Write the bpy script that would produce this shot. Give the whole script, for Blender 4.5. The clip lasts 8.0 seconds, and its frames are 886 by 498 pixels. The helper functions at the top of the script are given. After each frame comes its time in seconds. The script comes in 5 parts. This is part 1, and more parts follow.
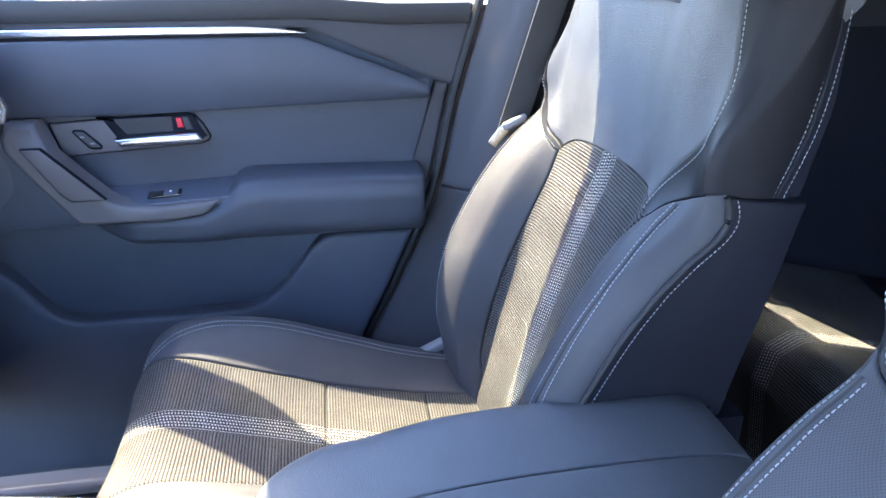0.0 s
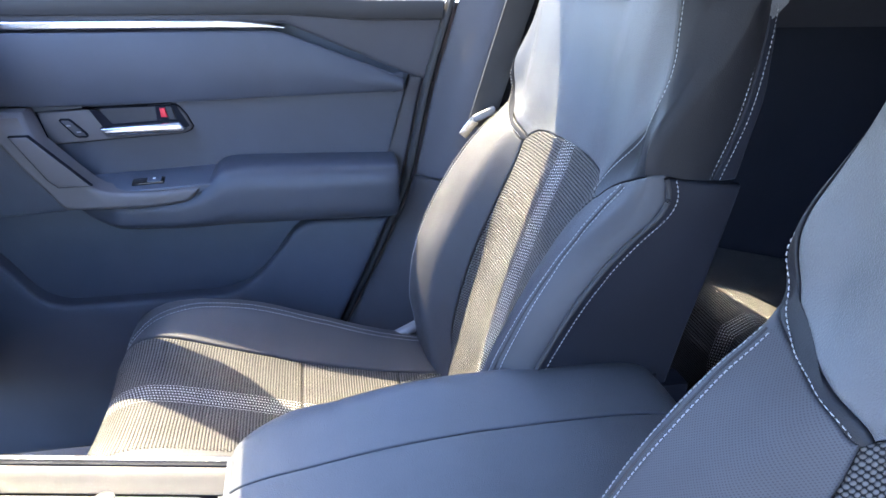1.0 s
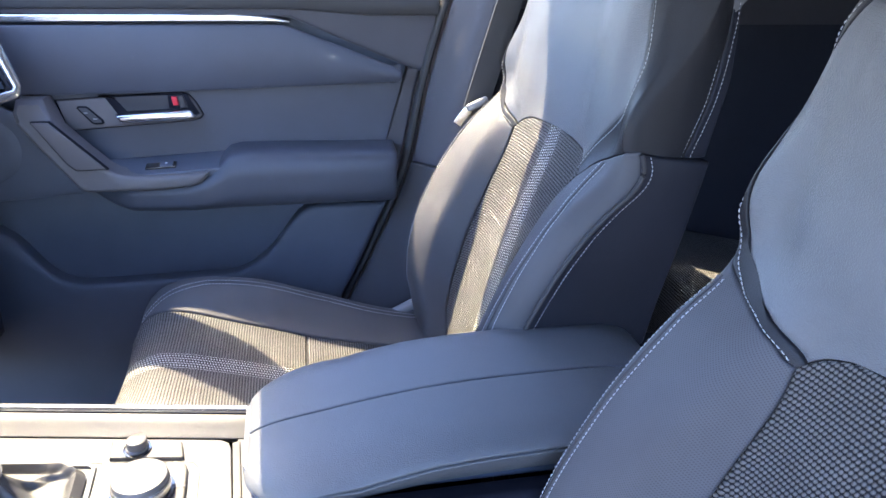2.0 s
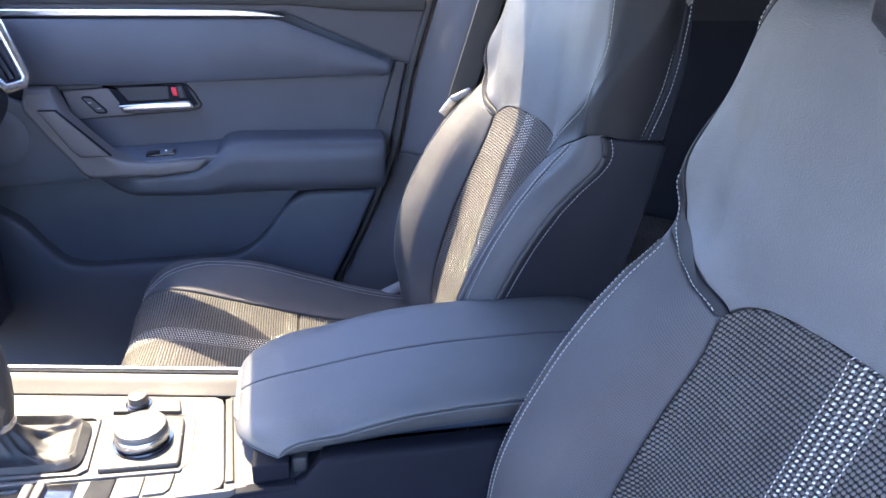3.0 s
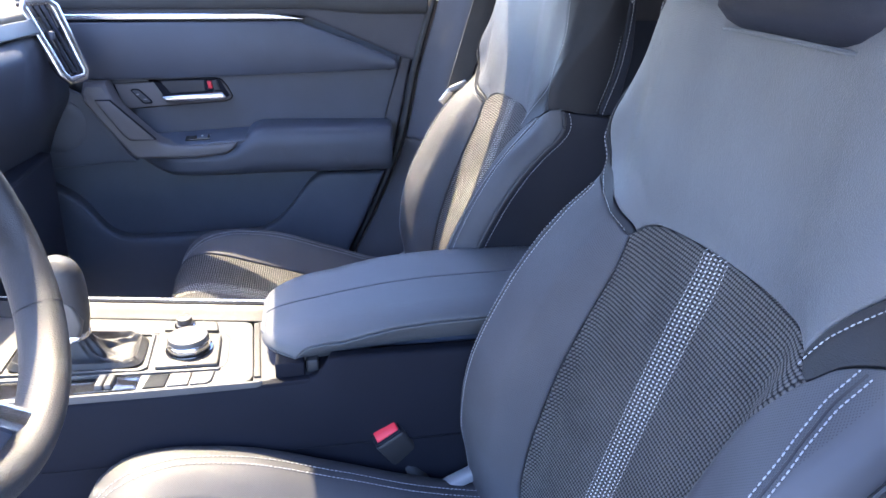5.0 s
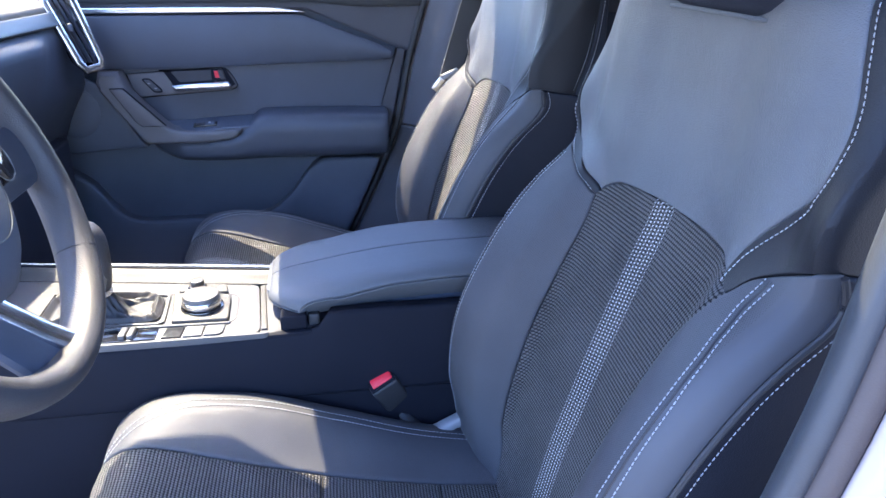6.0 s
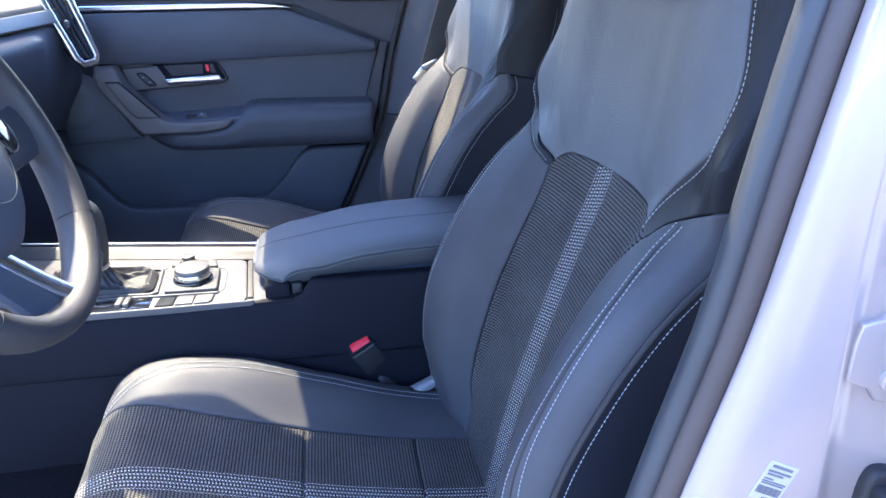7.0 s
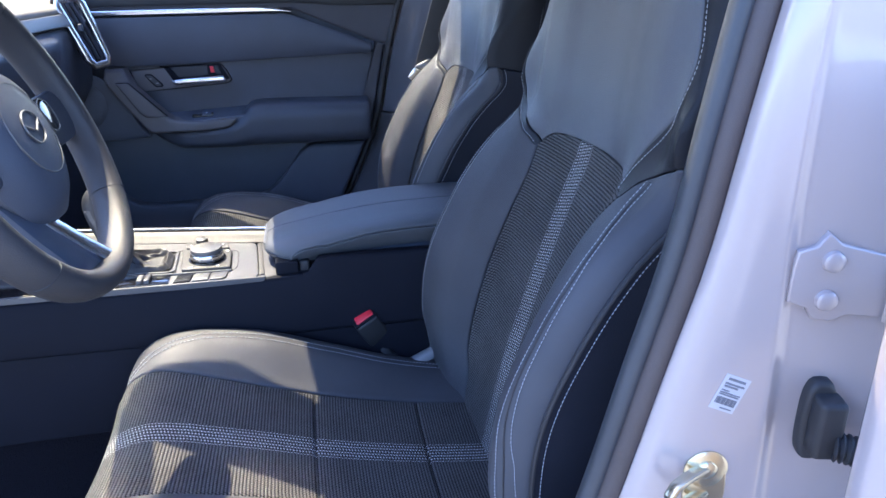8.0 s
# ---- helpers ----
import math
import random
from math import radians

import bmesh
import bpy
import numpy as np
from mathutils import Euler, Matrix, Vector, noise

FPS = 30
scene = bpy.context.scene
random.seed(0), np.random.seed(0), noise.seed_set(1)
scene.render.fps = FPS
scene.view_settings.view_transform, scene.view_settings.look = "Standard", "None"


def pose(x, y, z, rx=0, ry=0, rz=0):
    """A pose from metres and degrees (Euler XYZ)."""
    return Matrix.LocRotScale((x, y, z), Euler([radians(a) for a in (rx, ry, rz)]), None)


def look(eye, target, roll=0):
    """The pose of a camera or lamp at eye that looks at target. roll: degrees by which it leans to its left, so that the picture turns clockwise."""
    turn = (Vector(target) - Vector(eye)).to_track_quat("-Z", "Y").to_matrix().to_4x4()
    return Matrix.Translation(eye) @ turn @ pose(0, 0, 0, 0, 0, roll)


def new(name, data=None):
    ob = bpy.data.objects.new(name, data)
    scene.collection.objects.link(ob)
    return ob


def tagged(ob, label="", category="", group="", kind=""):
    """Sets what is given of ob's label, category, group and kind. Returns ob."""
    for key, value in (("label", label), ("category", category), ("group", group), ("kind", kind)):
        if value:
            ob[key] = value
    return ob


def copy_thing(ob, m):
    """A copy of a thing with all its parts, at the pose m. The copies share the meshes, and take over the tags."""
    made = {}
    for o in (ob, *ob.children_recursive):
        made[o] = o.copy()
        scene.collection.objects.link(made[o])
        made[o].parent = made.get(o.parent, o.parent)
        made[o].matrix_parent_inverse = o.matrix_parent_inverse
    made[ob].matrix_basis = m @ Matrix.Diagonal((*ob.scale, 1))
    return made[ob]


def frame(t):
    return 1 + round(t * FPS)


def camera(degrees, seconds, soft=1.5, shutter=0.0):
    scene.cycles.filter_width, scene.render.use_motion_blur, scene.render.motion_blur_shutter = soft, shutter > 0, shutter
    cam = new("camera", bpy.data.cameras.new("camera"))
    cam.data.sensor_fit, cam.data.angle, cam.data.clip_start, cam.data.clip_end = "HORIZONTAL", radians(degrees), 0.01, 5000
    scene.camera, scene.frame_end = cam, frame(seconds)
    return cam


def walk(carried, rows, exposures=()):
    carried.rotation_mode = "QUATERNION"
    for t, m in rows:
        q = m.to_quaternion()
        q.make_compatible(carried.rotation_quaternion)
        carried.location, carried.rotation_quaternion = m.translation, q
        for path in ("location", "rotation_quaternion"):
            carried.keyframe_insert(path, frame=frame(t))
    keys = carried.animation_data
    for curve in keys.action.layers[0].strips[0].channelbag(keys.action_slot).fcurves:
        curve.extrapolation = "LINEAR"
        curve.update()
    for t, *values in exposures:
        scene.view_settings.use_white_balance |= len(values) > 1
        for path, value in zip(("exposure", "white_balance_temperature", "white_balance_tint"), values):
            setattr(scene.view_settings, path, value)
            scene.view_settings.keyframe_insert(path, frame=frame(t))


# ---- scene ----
cam = camera(63.0, 8.0)
PATH = [
    (0, (0.003, -0.471, 1.375), (0.317, 1.331, 0.566), 0.2),
    (0.5, (0.024, -0.495, 1.37), (0.351, 1.305, 0.561), 0.4),
    (1, (0.014, -0.536, 1.375), (0.367, 1.26, 0.569), 0.9),
    (1.5, (-0.01, -0.58, 1.374), (0.364, 1.213, 0.571), 1.2),
    (3, (0.003, -0.7, 1.375), (0.379, 1.092, 0.572), 1.4),
    (3.5, (0.044, -0.746, 1.374), (0.381, 1.056, 0.575), 1.0),
    (4, (0.046, -0.789, 1.378), (0.368, 1.017, 0.583), 0.9),
    (4.5, (0.013, -0.846, 1.381), (0.331, 0.964, 0.594), 0.8),
    (6, (0.012, -1.022, 1.367), (0.324, 0.795, 0.591), 0.3),
    (6.5, (0.051, -1.057, 1.363), (0.358, 0.759, 0.584), -0.1),
    (7, (0.039, -1.117, 1.358), (0.349, 0.701, 0.583), -0.5),
    (7.5, (0.016, -1.176, 1.351), (0.337, 0.645, 0.589), -0.8),
    (8, (0.013, -1.215, 1.343), (0.347, 0.61, 0.596), -0.9),
]
walk(cam, [(t, look(eye, target, roll)) for t, eye, target, roll in PATH], [(0.0, 4.24, 5520.0, 18.0), (1.5, 4.17, 5580.0, 20.0), (3.0, 4.02, 5720.0, 23.0), (4.5, 3.96, 5680.0, 23.0), (6.0, 3.77, 5250.0, 23.0), (7.0, 3.50, 5200.0, 22.0), (8.0, 3.03, 5200.0, 22.0)])


# ---- light ----
world = bpy.data.worlds.new("sky")
scene.world = world
world.use_nodes = True
wn = world.node_tree
sky = wn.nodes.new("ShaderNodeTexSky")
sky.sky_type = "NISHITA"
sky.sun_disc = False
sky.ozone_density = 3.0
sky.air_density = 1.1
SUN_TRAVEL = Vector((0.30, -0.445, -1.0)).normalized()
sky.sun_elevation = math.asin(-SUN_TRAVEL.z)
sky.sun_rotation = math.atan2(-SUN_TRAVEL.x, -SUN_TRAVEL.y)
wn.nodes["Background"].inputs["Strength"].default_value = 0.118
wn.links.new(sky.outputs["Color"], wn.nodes["Background"].inputs["Color"])
sun = new("sun", bpy.data.lights.new("sun", "SUN"))
sun.data.energy, sun.data.angle, sun.data.color = 2.25, radians(0.5), (1.0, 0.81, 0.43)
sun.matrix_world = look((0, 0, 5), Vector((0, 0, 5)) + SUN_TRAVEL)


# ---- materials ----
def material(name, color, rough=0.5, metal=0.0, coat=0.0):
    m = bpy.data.materials.new(name)
    m.use_nodes = True
    b = m.node_tree.nodes["Principled BSDF"]
    b.inputs["Base Color"].default_value = (*color, 1)
    b.inputs["Roughness"].default_value = rough
    b.inputs["Metallic"].default_value = metal
    b.inputs["Coat Weight"].default_value = coat
    b.inputs["Coat Roughness"].default_value = 0.06
    b.inputs["Specular IOR Level"].default_value = 0.22 if "pricked" in name else 0.25 if "hide" in name else 0.42 if "leather" in name else 0.08 if "dull" in name else 0.15 if "vinyl" in name else 0.45
    return m, m.node_tree, b


def node(nt, kind, **values):
    n = nt.nodes.new(kind)
    for key, value in values.items():
        n.inputs[key].default_value = value
    return n


def link(nt, a, b):
    nt.links.new(a, b)


def math_node(nt, op, a, b=None, c=None, clamp=False):
    n = nt.nodes.new("ShaderNodeMath")
    n.operation, n.use_clamp = op, clamp
    for k, v in enumerate((a, b, c)):
        if v is None:
            continue
        if isinstance(v, (int, float)):
            n.inputs[k].default_value = v
        else:
            nt.links.new(v, n.inputs[k])
    return n.outputs[0]


def mix_color(nt, fac, a, b):
    n = nt.nodes.new("ShaderNodeMix")
    n.data_type = "RGBA"
    nt.links.new(fac, n.inputs["Factor"])
    for k, v in (("A", a), ("B", b)):
        sock = [s for s in n.inputs if s.name == k and s.type == "RGBA"][0]
        if isinstance(v, tuple):
            sock.default_value = (*v, 1)
        else:
            nt.links.new(v, sock)
    return [s for s in n.outputs if s.type == "RGBA"][0]


def grained(name, color, rough, grain=1400.0, depth=0.35, distance=0.0004, vary=0.25, metal=0.0, coat=0.0, spread=0.06):
    """Skin or moulded plastic: fine grain relief, slow changes of tone and gloss."""
    m, nt, b = material(name, color, rough, metal, coat)
    tc = nt.nodes.new("ShaderNodeTexCoord")
    fine = node(nt, "ShaderNodeTexVoronoi", Scale=grain)
    link(nt, tc.outputs["Object"], fine.inputs["Vector"])
    wrinkle = node(nt, "ShaderNodeTexNoise", Scale=grain * 0.12, Detail=4.0)
    link(nt, tc.outputs["Object"], wrinkle.inputs["Vector"])
    h = math_node(nt, "ADD", fine.outputs["Distance"], math_node(nt, "MULTIPLY", wrinkle.outputs["Fac"], 0.9))
    bump = node(nt, "ShaderNodeBump", Strength=depth, Distance=distance)
    link(nt, h, bump.inputs["Height"])
    link(nt, bump.outputs["Normal"], b.inputs["Normal"])
    slow = node(nt, "ShaderNodeTexNoise", Scale=9.0, Detail=5.0, Roughness=0.6)
    link(nt, tc.outputs["Object"], slow.inputs["Vector"])
    dark = tuple(c * (1 - vary) for c in color)
    light = tuple(c * (1 + vary) for c in color)
    link(nt, mix_color(nt, slow.outputs["Fac"], dark, light), b.inputs["Base Color"])
    r = nt.nodes.new("ShaderNodeMapRange")
    r.inputs["To Min"].default_value, r.inputs["To Max"].default_value = rough - spread, rough + spread
    link(nt, slow.outputs["Fac"], r.inputs["Value"])
    link(nt, r.outputs["Result"], b.inputs["Roughness"])
    return m


def woven(name):
    """Black ribbed seat cloth; six columns of white dashes run down its middle. UV is metres: across, along."""
    m, nt, b = material(name, (0.03, 0.03, 0.034), 0.75)
    tc = nt.nodes.new("ShaderNodeTexCoord")
    sep = nt.nodes.new("ShaderNodeSeparateXYZ")
    link(nt, tc.outputs["UV"], sep.inputs[0])
    u, v = sep.outputs[0], sep.outputs[1]
    row_f = math_node(nt, "DIVIDE", v, 0.0043)
    odd = math_node(nt, "MULTIPLY", math_node(nt, "MODULO", math_node(nt, "ADD", math_node(nt, "FLOOR", row_f), 1000.0), 2.0), 0.5)
    across = math_node(nt, "SUBTRACT", math_node(nt, "FRACT", math_node(nt, "ADD", math_node(nt, "DIVIDE", u, 0.0037), odd)), 0.5)
    along = math_node(nt, "ADD", math_node(nt, "SUBTRACT", math_node(nt, "FRACT", row_f), 0.5), math_node(nt, "MULTIPLY", across, 0.22))
    ring = math_node(nt, "ADD", math_node(nt, "POWER", math_node(nt, "DIVIDE", math_node(nt, "ABSOLUTE", across), 0.54), 2.0), math_node(nt, "POWER", math_node(nt, "DIVIDE", math_node(nt, "ABSOLUTE", along), 0.47), 2.0))
    h = math_node(nt, "POWER", math_node(nt, "SUBTRACT", 1.0, ring, clamp=True), 0.6)
    fuzz = node(nt, "ShaderNodeTexNoise", Scale=2600.0, Detail=2.0)
    link(nt, tc.outputs["Object"], fuzz.inputs["Vector"])
    slow = node(nt, "ShaderNodeTexNoise", Scale=14.0, Detail=4.0)
    link(nt, tc.outputs["Object"], slow.inputs["Vector"])
    thread = math_node(nt, "MULTIPLY", h, math_node(nt, "ADD", math_node(nt, "MULTIPLY", fuzz.outputs["Fac"], 0.7), math_node(nt, "MULTIPLY", slow.outputs["Fac"], 0.6)))
    base = mix_color(nt, math_node(nt, "MULTIPLY", math_node(nt, "SUBTRACT", thread, 0.10), 2.2, clamp=True), (0.011, 0.011, 0.013), (0.112, 0.109, 0.107))
    # white dashes
    wide = math_node(nt, "LESS_THAN", math_node(nt, "ABSOLUTE", u), 0.0195)
    cf = math_node(nt, "FRACT", math_node(nt, "ADD", math_node(nt, "DIVIDE", u, 0.0065), 0.5))
    in_col = math_node(nt, "LESS_THAN", math_node(nt, "ABSOLUTE", math_node(nt, "SUBTRACT", cf, 0.5)), 0.175)
    ci = math_node(nt, "FLOOR", math_node(nt, "ADD", math_node(nt, "DIVIDE", u, 0.0065), 0.5))
    shift = math_node(nt, "MULTIPLY", math_node(nt, "MODULO", math_node(nt, "ADD", ci, 20.0), 2.0), 0.5)
    lean = math_node(nt, "MULTIPLY", math_node(nt, "SUBTRACT", cf, 0.5), 0.7)
    rib_w = math_node(nt, "ABSOLUTE", math_node(nt, "SINE", math_node(nt, "MULTIPLY", math_node(nt, "ADD", math_node(nt, "ADD", math_node(nt, "DIVIDE", v, 0.0043), shift), lean), math.pi)))
    in_row = math_node(nt, "GREATER_THAN", rib_w, 0.76)
    dash = math_node(nt, "MULTIPLY", math_node(nt, "MULTIPLY", wide, in_col), in_row)
    link(nt, mix_color(nt, dash, base, (0.56, 0.56, 0.56)), b.inputs["Base Color"])
    bump = node(nt, "ShaderNodeBump", Strength=1.0, Distance=0.0016)
    link(nt, h, bump.inputs["Height"])
    link(nt, bump.outputs["Normal"], b.inputs["Normal"])
    b.inputs["Sheen Weight"].default_value = 0.03
    return m


def perforated(name, color, rough):
    """Seat skin with a fine pricked pattern. UV is metres."""
    m, nt, b = material(name, color, rough)
    tc = nt.nodes.new("ShaderNodeTexCoord")
    sep = nt.nodes.new("ShaderNodeSeparateXYZ")
    link(nt, tc.outputs["UV"], sep.inputs[0])
    p = 0.0025
    sx = math_node(nt, "SINE", math_node(nt, "MULTIPLY", sep.outputs[0], 2 * math.pi / p))
    sy = math_node(nt, "SINE", math_node(nt, "MULTIPLY", sep.outputs[1], 2 * math.pi / p))
    inner = math_node(nt, "LESS_THAN", math_node(nt, "ABSOLUTE", sep.outputs[0]), 0.226)
    hole = math_node(nt, "MULTIPLY", math_node(nt, "GREATER_THAN", math_node(nt, "MULTIPLY", sx, sy), 0.45), inner)
    slow = node(nt, "ShaderNodeTexNoise", Scale=11.0, Detail=4.0)
    link(nt, tc.outputs["Object"], slow.inputs["Vector"])
    skin = mix_color(nt, slow.outputs["Fac"], tuple(c * 0.8 for c in color), tuple(c * 1.25 for c in color))
    link(nt, mix_color(nt, math_node(nt, "MULTIPLY", hole, 0.42), skin, (0.008, 0.008, 0.009)), b.inputs["Base Color"])
    bump = node(nt, "ShaderNodeBump", Strength=0.3, Distance=0.0005)
    link(nt, math_node(nt, "SUBTRACT", 1.0, hole), bump.inputs["Height"])
    link(nt, bump.outputs["Normal"], b.inputs["Normal"])
    return m


def painted(name, color):
    m, nt, b = material(name, color, 0.32, 0.15, 1.0)
    tc = nt.nodes.new("ShaderNodeTexCoord")
    slow = node(nt, "ShaderNodeTexNoise", Scale=6.0, Detail=6.0)
    link(nt, tc.outputs["Object"], slow.inputs["Vector"])
    link(nt, mix_color(nt, slow.outputs["Fac"], tuple(c * 0.93 for c in color), color), b.inputs["Base Color"])
    peel = node(nt, "ShaderNodeTexNoise", Scale=220.0, Detail=1.0)
    link(nt, tc.outputs["Object"], peel.inputs["Vector"])
    bump = node(nt, "ShaderNodeBump", Strength=0.08, Distance=0.0006)
    link(nt, peel.outputs["Fac"], bump.inputs["Height"])
    link(nt, bump.outputs["Normal"], b.inputs["Coat Normal"])
    return m


LEATHER = grained("black_leather", (0.086, 0.091, 0.100), 0.47, grain=800.0, depth=0.75, distance=0.0005)
LID_HIDE = grained("lid_leather", (0.072, 0.077, 0.085), 0.5, grain=800.0, depth=0.5, distance=0.0005)
LEATHER_FINE = perforated("pricked_leather", (0.059, 0.060, 0.066), 0.55)
CLOTH = woven("dull_ribbed_cloth")
THREAD, _, _ = material("grey_thread", (0.29, 0.30, 0.315), 0.7)
THREAD_DARK, _, _ = material("black_thread", (0.02, 0.02, 0.022), 0.6)
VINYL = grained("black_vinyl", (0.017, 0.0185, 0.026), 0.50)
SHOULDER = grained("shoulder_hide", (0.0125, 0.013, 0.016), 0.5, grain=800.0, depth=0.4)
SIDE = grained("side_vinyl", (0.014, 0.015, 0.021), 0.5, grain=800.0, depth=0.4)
SOFT = grained("soft_black_plastic", (0.041, 0.046, 0.061), 0.5, grain=1100.0, depth=0.3)
HARD = grained("hard_black_plastic", (0.058, 0.066, 0.087), 0.55, grain=900.0, depth=0.4)
# Black plastic with the shade of the console sides put into its colour.
FLANK = grained("dull_shaded_black_plastic", (0.008, 0.0088, 0.0135), 0.62, grain=1100.0, depth=0.3)
PILLAR = grained("grey_black_plastic", (0.044, 0.044, 0.052), 0.6, grain=900.0, depth=0.35)
GRIPMAT = grained("grey_grip_plastic", (0.085, 0.080, 0.084), 0.5, grain=900.0, depth=0.3)
SKIN = grained("wheel_leather", (0.038, 0.037, 0.039), 0.5, grain=800.0, depth=0.5, distance=0.0005)
GLOSS, _, _ = material("gloss_black", (0.01, 0.01, 0.012), 0.12, 0.0, 0.6)
CHROME = grained("satin_chrome", (0.72, 0.72, 0.74), 0.24, grain=2000.0, depth=0.03, vary=0.05, metal=1.0)
KNOB = grained("satin_grey", (0.085, 0.081, 0.078), 0.38, grain=1800.0, depth=0.05, vary=0.1, metal=0.15)
SILVER = grained("silver_plastic", (0.075, 0.074, 0.076), 0.48, grain=1800.0, depth=0.05, vary=0.10, metal=0.2)
RED, _, _ = material("red_plastic", (0.55, 0.02, 0.035), 0.35)
RUBBER = grained("black_rubber", (0.022, 0.022, 0.024), 0.6, grain=700.0, depth=0.25)
LIP = grained("brown_rubber", (0.058, 0.046, 0.043), 0.55, grain=700.0, depth=0.25)
SLOT = grained("slate_plastic", (0.037, 0.035, 0.033), 0.55, grain=1500.0, depth=0.1)
SEAL = grained("seal_rubber", (0.036, 0.040, 0.046), 0.45, grain=700.0, depth=0.2)
PAINT = painted("silver_white_paint", (0.36, 0.312, 0.300))
TRIM = grained("pale_grey_plastic", (0.20, 0.20, 0.21), 0.5, grain=900.0, depth=0.3)
DASH = grained("dash_pad", (0.120, 0.112, 0.098), 0.6, grain=900.0, depth=0.5)
BAND = grained("grey_band_plastic", (0.10, 0.105, 0.11), 0.4, grain=900.0, depth=0.2)
CARPET = grained("dull_black_carpet", (0.005, 0.005, 0.008), 0.95, grain=500.0, depth=0.9, distance=0.002)
WEB = grained("belt_web", (0.06, 0.06, 0.062), 0.7, grain=900.0, depth=0.5)
CLOTH_ROOF = grained("roof_lining", (0.42, 0.41, 0.39), 0.9, grain=700.0, depth=0.3)
ZINC = grained("yellow_zinc", (0.62, 0.56, 0.40), 0.25, grain=900.0, depth=0.08, metal=1.0, vary=0.15)
PAPER, _, _ = material("white_paper", (0.42, 0.41, 0.42), 0.5)
PRINT, _, _ = material("grey_print", (0.14, 0.14, 0.16), 0.5)
INK, _, _ = material("black_ink", (0.05, 0.05, 0.06), 0.5)
MARK, _, _ = material("white_print", (0.7, 0.7, 0.7), 0.5)
GROUND = grained("sunlit_concrete", (0.24, 0.235, 0.22), 0.85, grain=60.0, depth=0.5, distance=0.004)
GLASS, _gt, _gb = material("window_glass", (0.9, 0.95, 0.93), 0.0)
_gb.inputs["Transmission Weight"].default_value = 1.0
_gb.inputs["IOR"].default_value = 1.1


# ---- building helpers ----
def thing(name, at, label, category, group="", kind=""):
    ob = new(name)
    ob.location = at
    return tagged(ob, label, category, group, kind)


def put(name, mesh, mat, parent=None, label="", smooth=40.0):
    mesh.materials.append(mat)
    if smooth:
        for p in mesh.polygons:
            p.use_smooth = True
        mesh.set_sharp_from_angle(angle=radians(smooth))
    ob = new(name, mesh)
    if parent is not None:
        bpy.context.view_layer.update()
        ob.parent = parent
        ob.matrix_parent_inverse = parent.matrix_world.inverted()
    if label:
        tagged(ob, label)
    return ob


def part(name, bm, mat, parent, label="", smooth=40.0):
    mesh = bpy.data.meshes.new(name)
    bm.to_mesh(mesh)
    bm.free()
    return put(name, mesh, mat, parent, label, smooth)


def pchip(xs, ys):
    """A smooth monotone curve through the given places, as a function of numpy arrays."""
    xs, ys = np.array(xs, float), np.array(ys, float)
    h, d = np.diff(xs), np.diff(ys) / np.diff(xs)
    m = np.zeros(len(xs))
    m[0], m[-1] = d[0], d[-1]
    for k in range(1, len(xs) - 1):
        if d[k - 1] * d[k] > 0:
            w1, w2 = 2 * h[k] + h[k - 1], h[k] + 2 * h[k - 1]
            m[k] = (w1 + w2) / (w1 / d[k - 1] + w2 / d[k])

    def f(x):
        x = np.asarray(x, float)
        k = np.clip(np.searchsorted(xs, x) - 1, 0, len(xs) - 2)
        t = np.clip((x - xs[k]) / h[k], 0, 1)
        return ((1 + 2 * t) * (1 - t) ** 2 * ys[k] + t * (1 - t) ** 2 * h[k] * m[k]
                + t * t * (3 - 2 * t) * ys[k + 1] + t * t * (t - 1) * h[k] * m[k + 1])
    return f


def edge_steps(n, r):
    """Parameters 0..1, crowded within r of both ends."""
    r = min(r, 0.3)
    inner = list(np.linspace(r, 1 - r, max(n, 2)))
    a = [0.0, 0.12 * r, 0.35 * r, 0.65 * r]
    return np.array(a + inner + [1 - x for x in reversed(a)])


